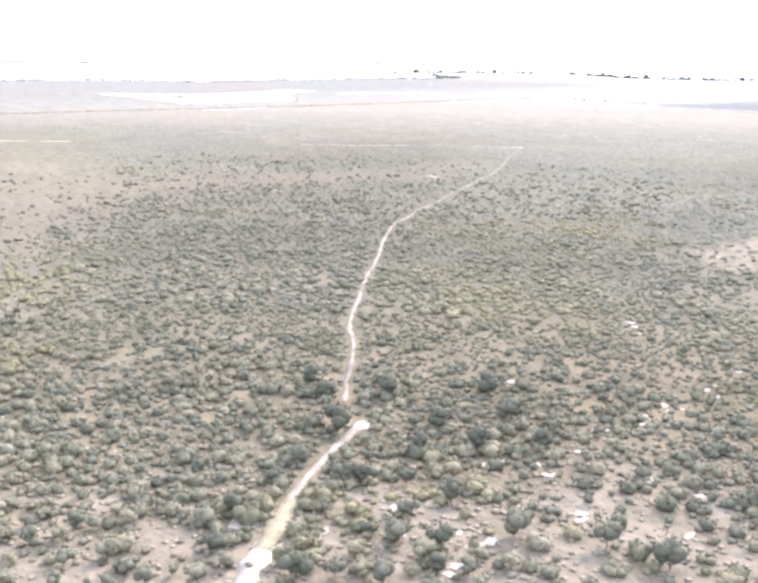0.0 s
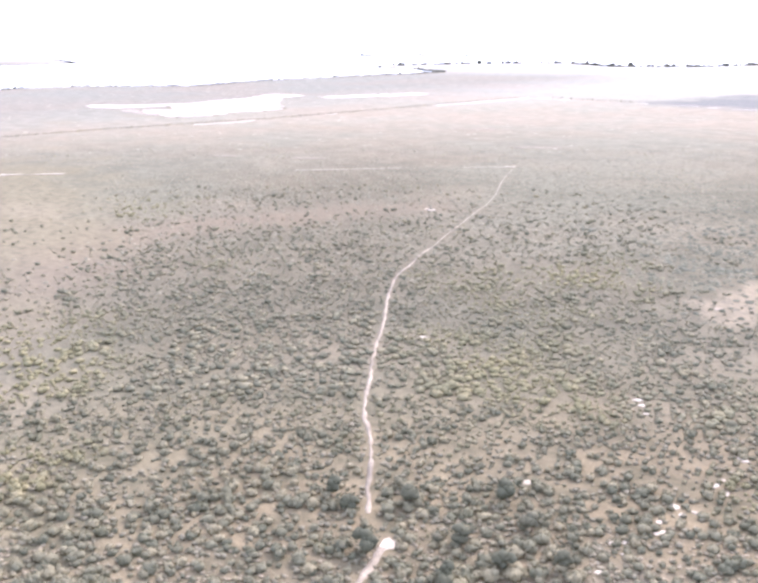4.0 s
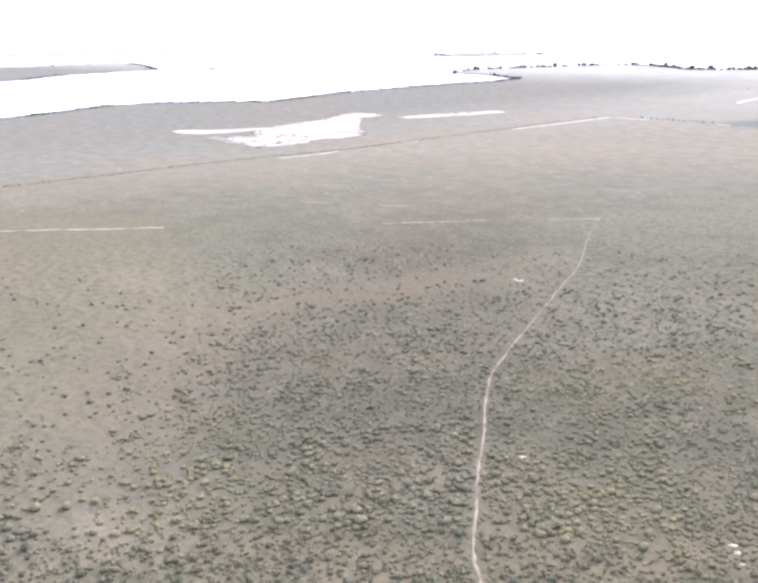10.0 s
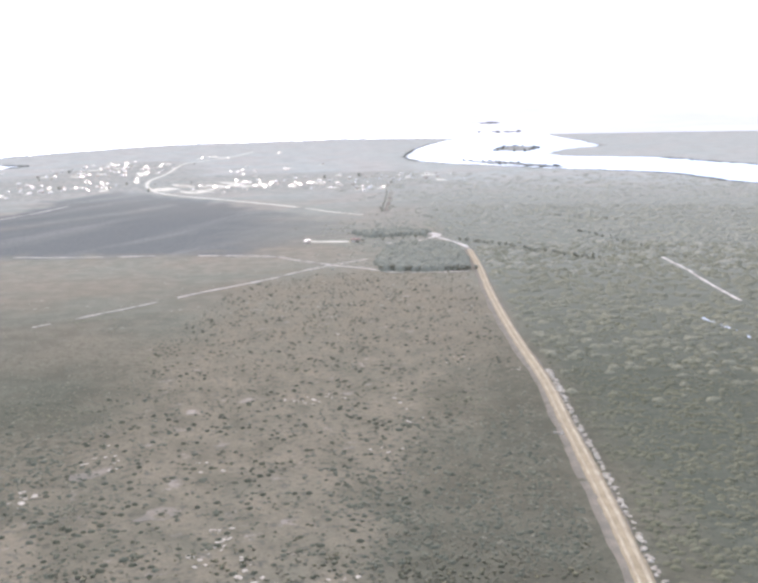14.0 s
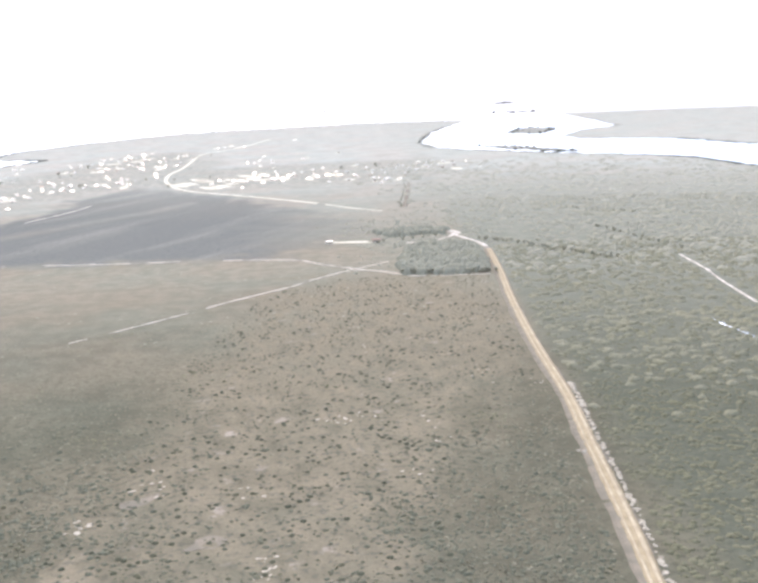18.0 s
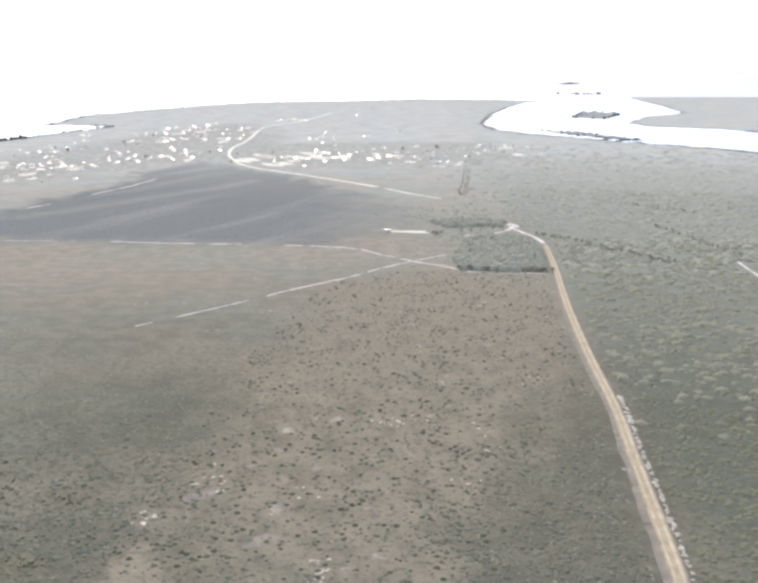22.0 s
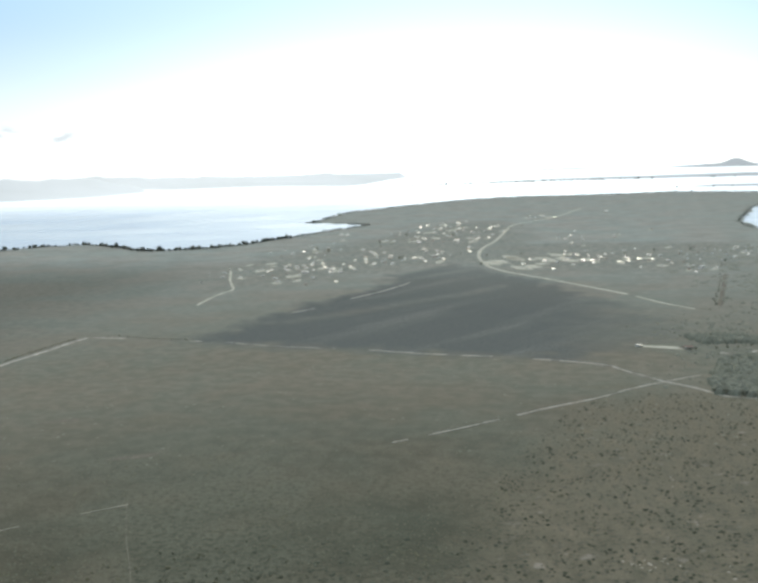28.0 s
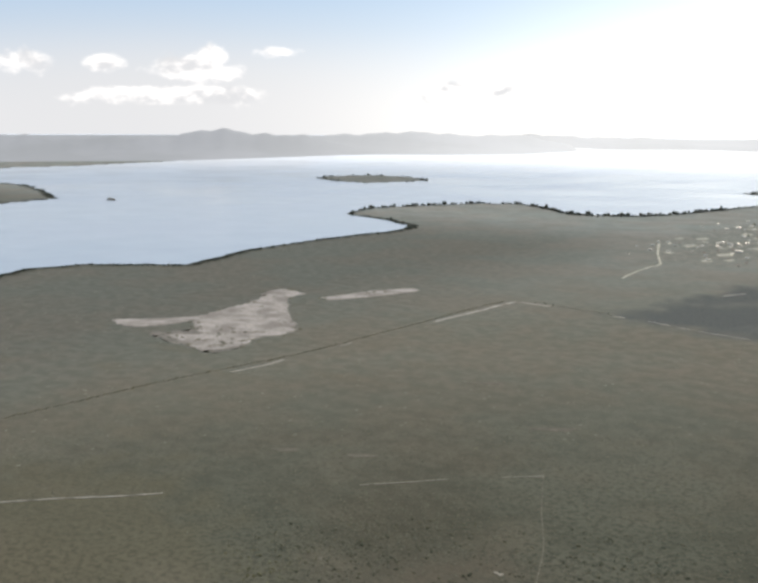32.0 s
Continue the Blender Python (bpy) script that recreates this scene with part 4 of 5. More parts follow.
def spaced(near, far, a0, a1, gap, jitter=0.42):
    """Evenly spaced places in a sector, each a little out of line."""
    u, v = np.meshgrid(np.arange(-far, far, gap), np.arange(-far, far, gap * 0.866))
    u = u + (np.arange(u.shape[0]) % 2)[:, None] * gap / 2
    u, v = (u + rs.uniform(-jitter, jitter, u.shape) * gap).ravel(), (v + rs.uniform(-jitter, jitter, v.shape) * gap).ravel()
    d, a = np.hypot(u, v), np.degrees(np.arctan2(-u, v))
    k = (d > near) & (d < far) & (a > a0) & (a < a1)
    return u[k], v[k]


def road_x(y):
    return np.interp(y, [q[1] for q in ROAD[::-1]], [q[0] for q in ROAD[::-1]])


def clear_of_tracks(x, y, extra=0.0):
    ok = line_distance(x, y, FOOTPATH) > 0.42 + extra + 0.4 * rs.rand(len(x))
    rx = road_x(y)
    return ok & ((x < rx - 5.8 - extra) | (x > rx + 2.6 + extra))


FAR_BELT = [(-216, 178), (-178, 200), (-166, 240), (-189, 290), (-221, 268), (-250, 218)]


def scrub_cover(x, y):
    """How thickly the heath is grown with shrubs, 0 to 1."""
    d = np.hypot(x, y)
    c = np.clip((360 - d) / 200, 0, 1) * np.where(d < 130, 0.82, 0.9)
    c = c * np.clip(1.0 + 0.2 * waves(x, y, 14, 41) + 0.25 * waves(x, y, 45, 42), 0.4, 1.2)
    c = np.where(signed(x, y, YELLOW_FIELD) + 6 * waves(x, y, 20, 43) > 0, c * 0.12, c)
    brown = np.clip(1 - np.hypot(x + 118, y - 78) / 34, 0, 1)
    c = c * (1 - 0.85 * brown)
    c = c * (1 - 0.72 * np.exp(-(line_distance(x, y, BAND) / (10 + 3 * waves(x, y, 16, 60))) ** 2))
    c = c + 0.35 * np.clip((signed(x, y, FAR_BELT) + 5 * waves(x, y, 18, 61)) / 10, 0, 1)
    c = np.where((np.hypot((x + 49) / 9, (y - 187) / 18) < 1), c * 0.35, c)
    inside = np.clip((signed(x, y, CLEARING) + 9 * waves(x, y, 29, 21)) / 22 + 0.2, 0, 1)
    c = c * (1 - 0.86 * inside * (1 - 0.8 * np.exp(-((x + 52) / 24) ** 2 - ((y - 165) / 42) ** 2)))
    start = np.clip((signed(x, y, START_CLEARING) + 4 * waves(x, y, 12, 22)) / 6, 0, 1)
    return c * (1 - 0.68 * start)


near_shapes = shrub_shapes(5, 12, 3, 2, 80, 0.22, 0.13)
mid_shapes = shrub_shapes(6, 14, 1, 1, 8, 0.3)
far_shapes = shrub_shapes(7, 10, 1, 1, 0)
tiny_shapes = shrub_shapes(8, 10, 0, 1, 9, 0.3)
domes = dome_shapes(9, 10, 1)
low_domes = dome_shapes(10, 10, 0)
LOW_SCRUB = "low grey-green shrubs covering the heath"

# scrub: three belts, finer close to the climb
x, y = spaced(44, 130, 6, 70, 1.24)
k = (rs.rand(len(x)) < scrub_cover(x, y) * np.where(np.hypot(x, y) < 72, 0.7, 1.08)) & clear_of_tracks(x, y, 0.15) & (x < road_x(y))
x, y = x[k], y[k]
s = (0.27 + 0.56 * rs.rand(len(x)) ** 1.5) * np.clip(0.95 + 0.35 * waves(x, y, 18, 44), 0.6, 1.35) * np.clip((190 - np.hypot(x, y)) / 100, 0.72, 1)
scatter("heath_scrub", near_shapes, x, y, s, rs.uniform(0.75, 1.15, len(x)), bush_mat, LOW_SCRUB, "shrubs", 1)
x, y = spaced(130, 310, -30, 72, 1.4)
k = (rs.rand(len(x)) < scrub_cover(x, y) * 1.0 * np.clip((325 - np.hypot(x, y)) / 110, 0, 1)) & clear_of_tracks(x, y, 0.15) & (x < road_x(y))
x, y = x[k], y[k]
s = np.where(x > -62, 0.85, 1.0) * np.clip((270 - np.hypot(x, y)) / 110, 0.9, 1.2) * (0.3 + 0.62 * rs.rand(len(x)) ** 1.6) * np.clip(0.95 + 0.3 * waves(x, y, 22, 45), 0.6, 1.3)
# towards the clearing the scrub closes to a low even cover
even = (np.degrees(np.arctan2(-x, y)) + 5 * waves(x, y, 25, 59) < 20) & (np.hypot(x, y) + 14 * waves(x, y, 20, 63) > 178)
scatter("heath_scrub", mid_shapes, x[~even], y[~even], s[~even], rs.uniform(0.5, 0.8, (~even).sum()), mid_bush_mat, LOW_SCRUB, "shrubs", 2)
scatter("heath_scrub", low_domes, x[even], y[even], s[even] * 1.2, rs.uniform(0.45, 0.7, even.sum()), even_mat, "low even green scrub beside a dry clearing", "shrubs", 21)
x, y = spaced(180, 430, -30, 72, 1.75)
bare = np.clip(1 - np.abs(np.hypot(x, y) - 262 - 12 * waves(x, y, 60, 50)) / 22, 0, 1) * (x < -60)
k = (rs.rand(len(x)) < (scrub_cover(x, y) * 0.8 + 0.10) * (1 - 0.55 * bare) * np.clip((np.hypot(x, y) - 170) / 90, 0, 1)) & clear_of_tracks(x, y) & (x < road_x(y))
k &= (signed(x, y, YELLOW_FIELD) < 0) | (rs.rand(len(x)) < 0.12)
k &= (signed(x, y, CLEARING) < 0) | (rs.rand(len(x)) < 0.3)
x, y = x[k], y[k]
scatter("heath_scrub", low_domes, x, y, rs.uniform(0.25, 0.62, len(x)), rs.uniform(0.45, 0.7, len(x)), scrub_mat, LOW_SCRUB, "shrubs", 3)
# low heather and dead twigs between the shrubs
x, y = candidates(44, 190, -16, 72, 0.9)
k = (rs.rand(len(x)) < scrub_cover(x, y) * np.clip((215 - np.hypot(x, y)) / 90, 0, 1)) & clear_of_tracks(x, y, -0.1)
x, y = x[k], y[k]
scatter("heather", tiny_shapes, x, y, rs.uniform(0.2, 0.48, len(x)), rs.uniform(0.5, 0.9, len(x)), heather_mat, "low brown-grey heather between the shrubs", "heather", 14)
# the same scrub, thinner, under and behind the climb
x, y = candidates(3, 44, 0, 360, 0.10)
k = clear_of_tracks(x, y)
x2, y2 = candidates(44, 150, 76, 322, 0.04)
k2 = clear_of_tracks(x2, y2)
x, y = np.concatenate([x[k], x2[k2]]), np.concatenate([y[k], y2[k2]])
scatter("heath_scrub", mid_shapes, x, y, rs.uniform(0.35, 0.9, len(x)), rs.uniform(0.6, 0.95, len(x)), bush_mat, LOW_SCRUB, "shrubs", 17)
# scattered dark shrubs of the clearing
x, y = spaced(110, 520, -14, 26, 2.5)
k = (signed(x, y, CLEARING) > -6) & clear_of_tracks(x, y) & (rs.rand(len(x)) < np.clip(0.52 + 0.8 * waves(x, y, 30, 46) + 0.5 * waves(x, y, 8, 64), 0.06, 1))
x, y = x[k], y[k]
scatter("clearing_shrubs", low_domes, x, y, 0.2 + 0.66 * rs.rand(len(x)) ** 2.2, rs.uniform(0.5, 0.8, len(x)), dark_bush_mat, "scattered small dark shrubs on dry grass", "shrubs", 4)
# tussocks of dry grass
x, y = candidates(40, 130, 8, 70, 1.5)
k = (signed(x, y, START_CLEARING) > -14) & clear_of_tracks(x, y, -0.2)
x, y = x[k], y[k]
scatter("grass_tussocks", tiny_shapes, x, y, rs.uniform(0.12, 0.36, len(x)), rs.uniform(0.25, 0.55, len(x)), straw_mat, "tussocks of dry straw-coloured grass", "grass", 5)
# low woodland beyond the road
x, y = candidates(90, 420, -34, 2, 0.40)
k = (x > road_x(y) + 4.6 + rs.rand(len(x)) * 1.5) & (rs.rand(len(x)) < np.clip(0.75 + 0.5 * waves(x, y, 28, 47), 0.3, 1) * np.clip((420 - np.hypot(x, y)) / 170, 0, 1))
x, y = x[k], y[k]
scatter("woodland", domes, x, y, 0.4 + 0.75 * rs.rand(len(x)) ** 1.5, rs.uniform(0.36, 0.62, len(x)), tree_mat, "dense low dark-green woodland beside the road", "woodland", 6)
EAST_TRACK = [(216, 530), (211, 485), (204, 445), (198, 400)]
# leaf colours lighten from belt to belt, as haze would make them
for near, far, much, low, top, mat, seed in ((280, 640, 0.12, 0.8, 2.6, canopy_mat, 7), (500, 900, 0.05, 1.2, 3.6, hazed_leaf_mat, 9), (840, 1500, 0.016, 2.0, 5.0, hazed_canopy_mat, 10)):
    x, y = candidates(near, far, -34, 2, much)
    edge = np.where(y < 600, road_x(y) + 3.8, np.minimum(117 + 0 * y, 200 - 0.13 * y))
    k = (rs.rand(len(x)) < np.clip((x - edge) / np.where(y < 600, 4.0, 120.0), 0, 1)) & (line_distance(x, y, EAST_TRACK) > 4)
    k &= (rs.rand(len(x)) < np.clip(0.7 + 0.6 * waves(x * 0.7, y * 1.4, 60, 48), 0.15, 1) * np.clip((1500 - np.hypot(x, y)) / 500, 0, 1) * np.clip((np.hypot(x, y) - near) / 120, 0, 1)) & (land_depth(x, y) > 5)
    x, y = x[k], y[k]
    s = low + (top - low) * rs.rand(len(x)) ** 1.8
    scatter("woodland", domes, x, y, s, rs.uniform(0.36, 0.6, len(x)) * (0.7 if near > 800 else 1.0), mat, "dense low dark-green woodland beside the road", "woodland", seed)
# scrub creeping over the sand flat
x, y = rs.uniform(-590, -440, 2600), rs.uniform(380, 670, 2600)
k = ((signed(x, y, SAND_FLAT) > -5) | (signed(x, y, SAND_STRIP) > -5)) & (waves(x, y, 34, 57) + 0.5 * waves(x, y, 9, 58) > np.where((y < 445) & (x > -515), -0.2, np.where(signed(x, y, SAND_FLAT) < 6, 0.25, 0.9))) & (rs.rand(len(x)) < 0.55)
x, y = x[k], y[k]
scatter("sand_scrub", low_domes, x, y, rs.uniform(0.5, 2.0, len(x)), rs.uniform(0.2, 0.45, len(x)), heather_mat, "low brown scrub creeping over bare sand", "shrubs", 18)
# thin far scrub over the heath and beyond the burnt field
x, y = candidates(400, 1500, -26, 68, 0.008)
k = (land_depth(x, y) > 6) & (signed(x, y, BURNT_FIELD) < 4) & (signed(x, y, SAND_FLAT) < 2) & (signed(x, y, SAND_STRIP) < 2) & (x < 60 + 0.12 * y)
k &= rs.rand(len(x)) < np.clip(0.45 + 0.6 * waves(x, y, 90, 49) + (np.hypot(x, y) > 650) * 0.25, 0.05, 1)
x, y = x[k], y[k]
scatter("far_scrub", low_domes, x, y, rs.uniform(0.4, 1.0, len(x)), rs.uniform(0.16, 0.28, len(x)), hazed_leaf_mat, "far low scrub and small trees of the plain", "shrubs", 8)


def tree_kind(seed, high, wide, crown_mat=tree_mat, name="tree"):
    """A small bushy tree: leaning tapered trunk, two limbs, a crown of clumps."""
    r = random.Random(seed)
    root = new(name)
    bm = bmesh.new()
    lean = Vector((r.uniform(-0.1, 0.1), r.uniform(-0.1, 0.1), 1))

    def limb(a, b, r0, r1):
        d = (b - a).normalized()
        u = d.orthogonal().normalized()
        w = d.cross(u)
        ring0 = [bm.verts.new(a + (u * math.cos(q) + w * math.sin(q)) * r0) for q in (0, 1.26, 2.51, 3.77, 5.03)]
        ring1 = [bm.verts.new(b + (u * math.cos(q) + w * math.sin(q)) * r1) for q in (0, 1.26, 2.51, 3.77, 5.03)]
        for i in range(5):
            bm.faces.new((ring0[i], ring0[(i + 1) % 5], ring1[(i + 1) % 5], ring1[i]))

    fork = lean * high * 0.42
    limb(Vector((0, 0, -0.2)), fork, high * 0.04, high * 0.025)
    for q in (0.5, 2.6, 4.6):
        limb(fork, fork + Vector((math.cos(q) * wide * 0.5, math.sin(q) * wide * 0.5, high * 0.3)), high * 0.022, high * 0.008)
    part("trunk", bm, bark_mat, root)
    bm = bmesh.new()
    for i in range(7):
        a = r.uniform(0, 6.28)
        d = r.uniform(0, 0.62) * wide
        s = r.uniform(0.32, 0.5) * wide
        lobe(bm, r, (math.cos(a) * d, math.sin(a) * d, high * r.uniform(0.34, 0.8)), (s, s, s * 0.78), 2 if name == "shrub" else 1, 0.16 if name == "shrub" else 0.26)
    leaves(bm, r, 110 if name == "shrub" else 40, (0, 0, high * 0.62), (wide * 0.85, wide * 0.85, high * 0.34), high * 0.09)
    part("crown", bm, crown_mat, root)
    return root


def plant(root, x, y, s, r):
    m = Matrix.Translation((x, y, height(x, y))) @ Matrix.Rotation(r.uniform(0, 6.28), 4, "Z") @ Matrix.Diagonal((s, s, s * r.uniform(0.85, 1.15), 1))
    ob = copy_thing(root, m)
    ob.matrix_basis = m
    return ob


def retire(root):
    for o in list(root.children_recursive) + [root]:
        bpy.data.objects.remove(o)


# the shrubs nearest to the climb, one by one
rr = random.Random(12)
singles = [tree_kind(100 + i, 1.5, 0.95, bush_mat, "shrub") for i in range(6)]
dark_singles = [tree_kind(120 + i, 1.5, 0.95, dark_bush_mat, "shrub") for i in range(4)]
LARGE = [(-45.6, 80.4, 1.5), (-47.4, 79.0, 0.95), (-39.2, 65.2, 0.85), (-35.8, 68.4, 0.85), (-31.5, 61.8, 1.2), (-25.0, 75.4, 1.25), (-30.8, 76.3, 1.2), (-38.4, 73.2, 1.0), (-37.3, 74.2, 0.9),
         (-42.8, 73.4, 0.95), (-40.2, 86.8, 1.4), (-42.1, 86.0, 0.85), (-35.0, 85.4, 1.2), (-42.2, 70.2, 0.95), (-37.8, 81.3, 1.1), (-35.1, 76.5, 0.8), (-31.4, 72.2, 0.9), (-30.1, 69.2, 1.2),
         (-31.8, 68.6, 0.75), (-27.4, 70.5, 1.1), (-24.1, 69.1, 0.75), (-27.6, 65.1, 0.95), (-25.8, 68.3, 0.95), (-41.4, 63.2, 0.8), (-40.7, 64.8, 0.9), (-37.6, 60.9, 0.9), (-31.3, 88.9, 1.2),
         (-30.0, 63.6, 0.8), (-41.6, 96.2, 1.5), (-52.0, 85.0, 1.2), (-55.2, 86.6, 1.3), (-48.2, 89.8, 1.4), (-36.6, 92.6, 1.3), (-15.6, 78.6, 1.3), (-14.4, 89.9, 1.2), (-19.6, 77.8, 1.2)]
spots = []
for px, py, big in LARGE:
    spots.append((px, py))
    tagged(plant(dark_singles[len(spots) % 4], px, py, big, rr), "large rounded grey-green shrub beside a sandy path", "shrub", "shrubs beside the footpath")
while len(spots) < 290:
    a, d = radians(rr.uniform(15, 64)), rr.uniform(46, 76)
    px, py = -math.sin(a) * d, math.cos(a) * d
    opening = signed(np.array([px]), np.array([py]), START_CLEARING)[0] > 0
    if (opening and rr.random() < 0.5) or line_distance(np.array([px]), np.array([py]), FOOTPATH)[0] < 1.3:
        continue
    if all((px - q[0]) ** 2 + (py - q[1]) ** 2 > 1.8 for q in spots):
        spots.append((px, py))
        ob = plant(singles[len(spots) % 6], px, py, rr.uniform(0.45, 0.95), rr)
        tagged(ob, "rounded grey-green shrub standing on dry grass" if opening else "rounded grey-green shrub among low heath scrub", "shrub", "shrubs beside the footpath")
for s_ in singles + dark_singles:
    retire(s_)

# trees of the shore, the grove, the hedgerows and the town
kinds = [tree_kind(200 + i, 4.6, 3.3, hazed_leaf_mat) for i in range(5)]


def tree_row(points, gap, low, top, wander, label, group, seed):
    line, r = smooth_line(points, gap), random.Random(seed)
    for qx, qy in line:
        if r.random() < 0.12:
            continue
        ob = plant(kinds[r.randrange(5)], qx + r.uniform(-wander, wander), qy + r.uniform(-wander, wander), r.uniform(low, top), r)
        tagged(ob, label, "tree", group)


def thicket(name, outlines, gap, low, top, label, seed, tall=(0.9, 1.5)):
    """Close low trees along the water's edge, as one belt."""
    r, xs, ys = np.random.RandomState(seed), [], []
    for line, deep in outlines:
        q = smooth_line(line, gap)
        q = np.repeat(q, 2, axis=0) + r.normal(0, deep, (2 * len(q), 2))
        q = q * (1 - r.uniform(0.0, 0.007, len(q)))[:, None]
        xs.append(q[:, 0])
        ys.append(q[:, 1])
    xs, ys = np.concatenate(xs), np.concatenate(ys)
    k = land_depth(xs, ys) > 1.0
    xs, ys = xs[k], ys[k]
    big = r.uniform(low, top, len(xs)) * np.where(r.rand(len(xs)) < 0.12, 1.5, 1.0) * np.clip(np.hypot(xs, ys) / 1400, 0.7, 1.6)
    return scatter(name, far_shapes, xs, ys, big, r.uniform(*tall, len(xs)), shore_mat, label, "trees", seed)


thicket("west_thicket", [(MAINLAND[4:17], 3.0)], 2.2, 1.1, 2.1, "low dark scrub lining the lake shore", 50, (0.7, 1.0))
thicket("shore_thicket", [(MAINLAND[15:30], 4.0), (MAINLAND[29:42], 8.0), (HEADLAND[:8], 8.0)], 4, 0.6, 1.3,
        "dark low trees lining the lake shore", 51, (0.6, 1.1))
thicket("lagoon_thicket", [(MAINLAND[44:56], 3.0)], 6, 0.45, 0.9, "dark low trees lining a lagoon", 55, (0.5, 0.8))
thicket("point_thicket", [(MAINLAND[16:27], 4.0)], 5, 1.6, 3.2, "tall dark trees along a wooded point", 53)
thicket("islet_thicket", [(BAY_ISLET + BAY_ISLET[:1], 6.0), (LAGOON_ISLET + LAGOON_ISLET[:1], 8.0), (SPIT + SPIT[:1], 5.0)], 9, 1.0, 1.9, "dark low trees covering small islets", 52)
thicket("far_bar_thicket", [(FAR_BAR[:5], 14.0), (CHANNEL_BAR[:3], 8.0)], 10, 1.6, 3.0, "dark low trees covering far bars in the lake", 54)
HEDGE = "dark scrubby tree in an old hedgerow"
hedge = smooth_line([(-424, 190), (-417, 248), (-414, 304), (-406, 360), (-398, 417), (-396, 503), (-395, 610), (-392, 652)], 0.9)
hedge = hedge + rs.normal(0, 0.8, hedge.shape)
scatter("hedgerow", far_shapes, hedge[:, 0], hedge[:, 1], rs.uniform(0.3, 0.75, len(hedge)), rs.uniform(0.5, 0.9, len(hedge)), bush_mat, "dark line of old hedgerow scrub along a track", "hedge", 58)
tree_row([(-368, 662), (-329, 656), (-300, 653)], 4, 0.2, 0.36, 1.0, HEDGE, "hedgerow along the track", 59)
tree_row([(124, 634), (150, 588), (181, 528)], 2.6, 0.3, 0.55, 3.0, "dark tree in a woodland row", "woodland row", 60)
tree_row([(204, 805), (230, 765), (261, 724)], 4, 0.22, 0.4, 3, "dark tree in a woodland row", "woodland row", 61)
tree_row([(212, 658), (220, 590), (227, 518)], 4, 0.22, 0.4, 3, "dark tree in a woodland row", "woodland row", 62)
tree_row([(54, 640), (74, 646), (96, 656)], 7, 0.35, 0.55, 3, "dark tree behind a farm lane", "farm trees", 63)
FARM_GROVE = [(66, 662), (88, 668), (106, 662), (111, 692), (78, 697), (56, 692)]
for shape, label, seed in ((GROVE, "close canopy of a small green grove", 15), (FARM_GROVE, "close canopy of trees behind a farm lane", 19)):
    x, y = rs.uniform(48, 118, 2600), rs.uniform(508, 700, 2600)
    k = signed(x, y, shape) > 1.5
    x, y = x[k], y[k]
    scatter("grove_canopy", domes, x, y, rs.uniform(2.2, 3.4, len(x)), rs.uniform(1.1, 1.3, len(x)), grove_mat, label, "woodland", seed)
x, y = rs.uniform(10, 135, 2600), rs.uniform(520, 860, 2600)
k = (signed(x, y, GROVE) < 0) & (signed(x, y, FARM_GROVE) < 0) & (np.abs(x - road_x(y)) > 4) & (rs.rand(len(x)) < np.clip((x - 15) / 80, 0, 1) ** 1.6 * np.clip((850 - y) / 140, 0, 1) * np.clip(0.6 + 0.6 * waves(x, y, 40, 53), 0.1, 1))
k &= (line_distance(x, y, [(14, 571), (34, 545), (49, 531), (60, 516)]) > 4) & (line_distance(x, y, [(72, 632), (90, 640), (111, 648)]) > 3) & (np.hypot((x - 41) / 20, (y - 650) / 9) > 1)
x, y = x[k], y[k]
scatter("scrub_woodland", domes, x, y, rs.uniform(0.7, 1.9, len(x)), rs.uniform(0.5, 0.8, len(x)), hazed_leaf_mat, "low green scrub behind the grove", "woodland", 16)
tree_row([(58, 519.5), (82, 514.5), (107, 511.5)], 2.6, 0.5, 0.7, 1.2, "dark green tree of a dense grove", "grove by the road", 65)
r = random.Random(66)
n = 0
while n < 25:
    qx, qy = r.uniform(-470, 210), r.uniform(945, 2050)
    if signed(np.array([qx]), np.array([qy]), TOWN)[0] > -10:
        tagged(plant(kinds[r.randrange(5)], qx, qy, r.uniform(0.45, 0.95), r), "dark tree among the houses of a town", "tree", "town trees")
        n += 1
tree_row([(126, 1079), (108, 950), (93, 842)], 15, 0.3, 0.5, 2, "dark tree in a hedge beside a lane", "lane hedge", 67)
# a rocky islet with a few trees, out in the bay
bm = bmesh.new()
lobe(bm, random.Random(3), (0, 0, 0), (12, 7, 1.6), 2)
rock = new("rock_islet")
part("rock", bm, bark_mat, rock)
rock.location = (-1520, 1140, -0.4)
tagged(rock, "small dark rocky islet in calm water", "islet")
for dx in (-6, 0, 6):
    tagged(plant(kinds[1], -1520 + dx, 1140, 0.75, random.Random(dx + 9)), "dark tree on a small rocky islet", "tree", "trees of the rocky islet").location.z = 0.4
for q in kinds:
    retire(q)


# ---- houses ----
def box(bm, x0, x1, y0, y1, z0, z1):
    v = [bm.verts.new((x, y, z)) for z in (z0, z1) for y in (y0, y1) for x in (x0, x1)]
    for f in ((0, 2, 3, 1), (4, 5, 7, 6), (0, 1, 5, 4), (2, 6, 7, 3), (0, 4, 6, 2), (1, 3, 7, 5)):
        bm.faces.new([v[i] for i in f])


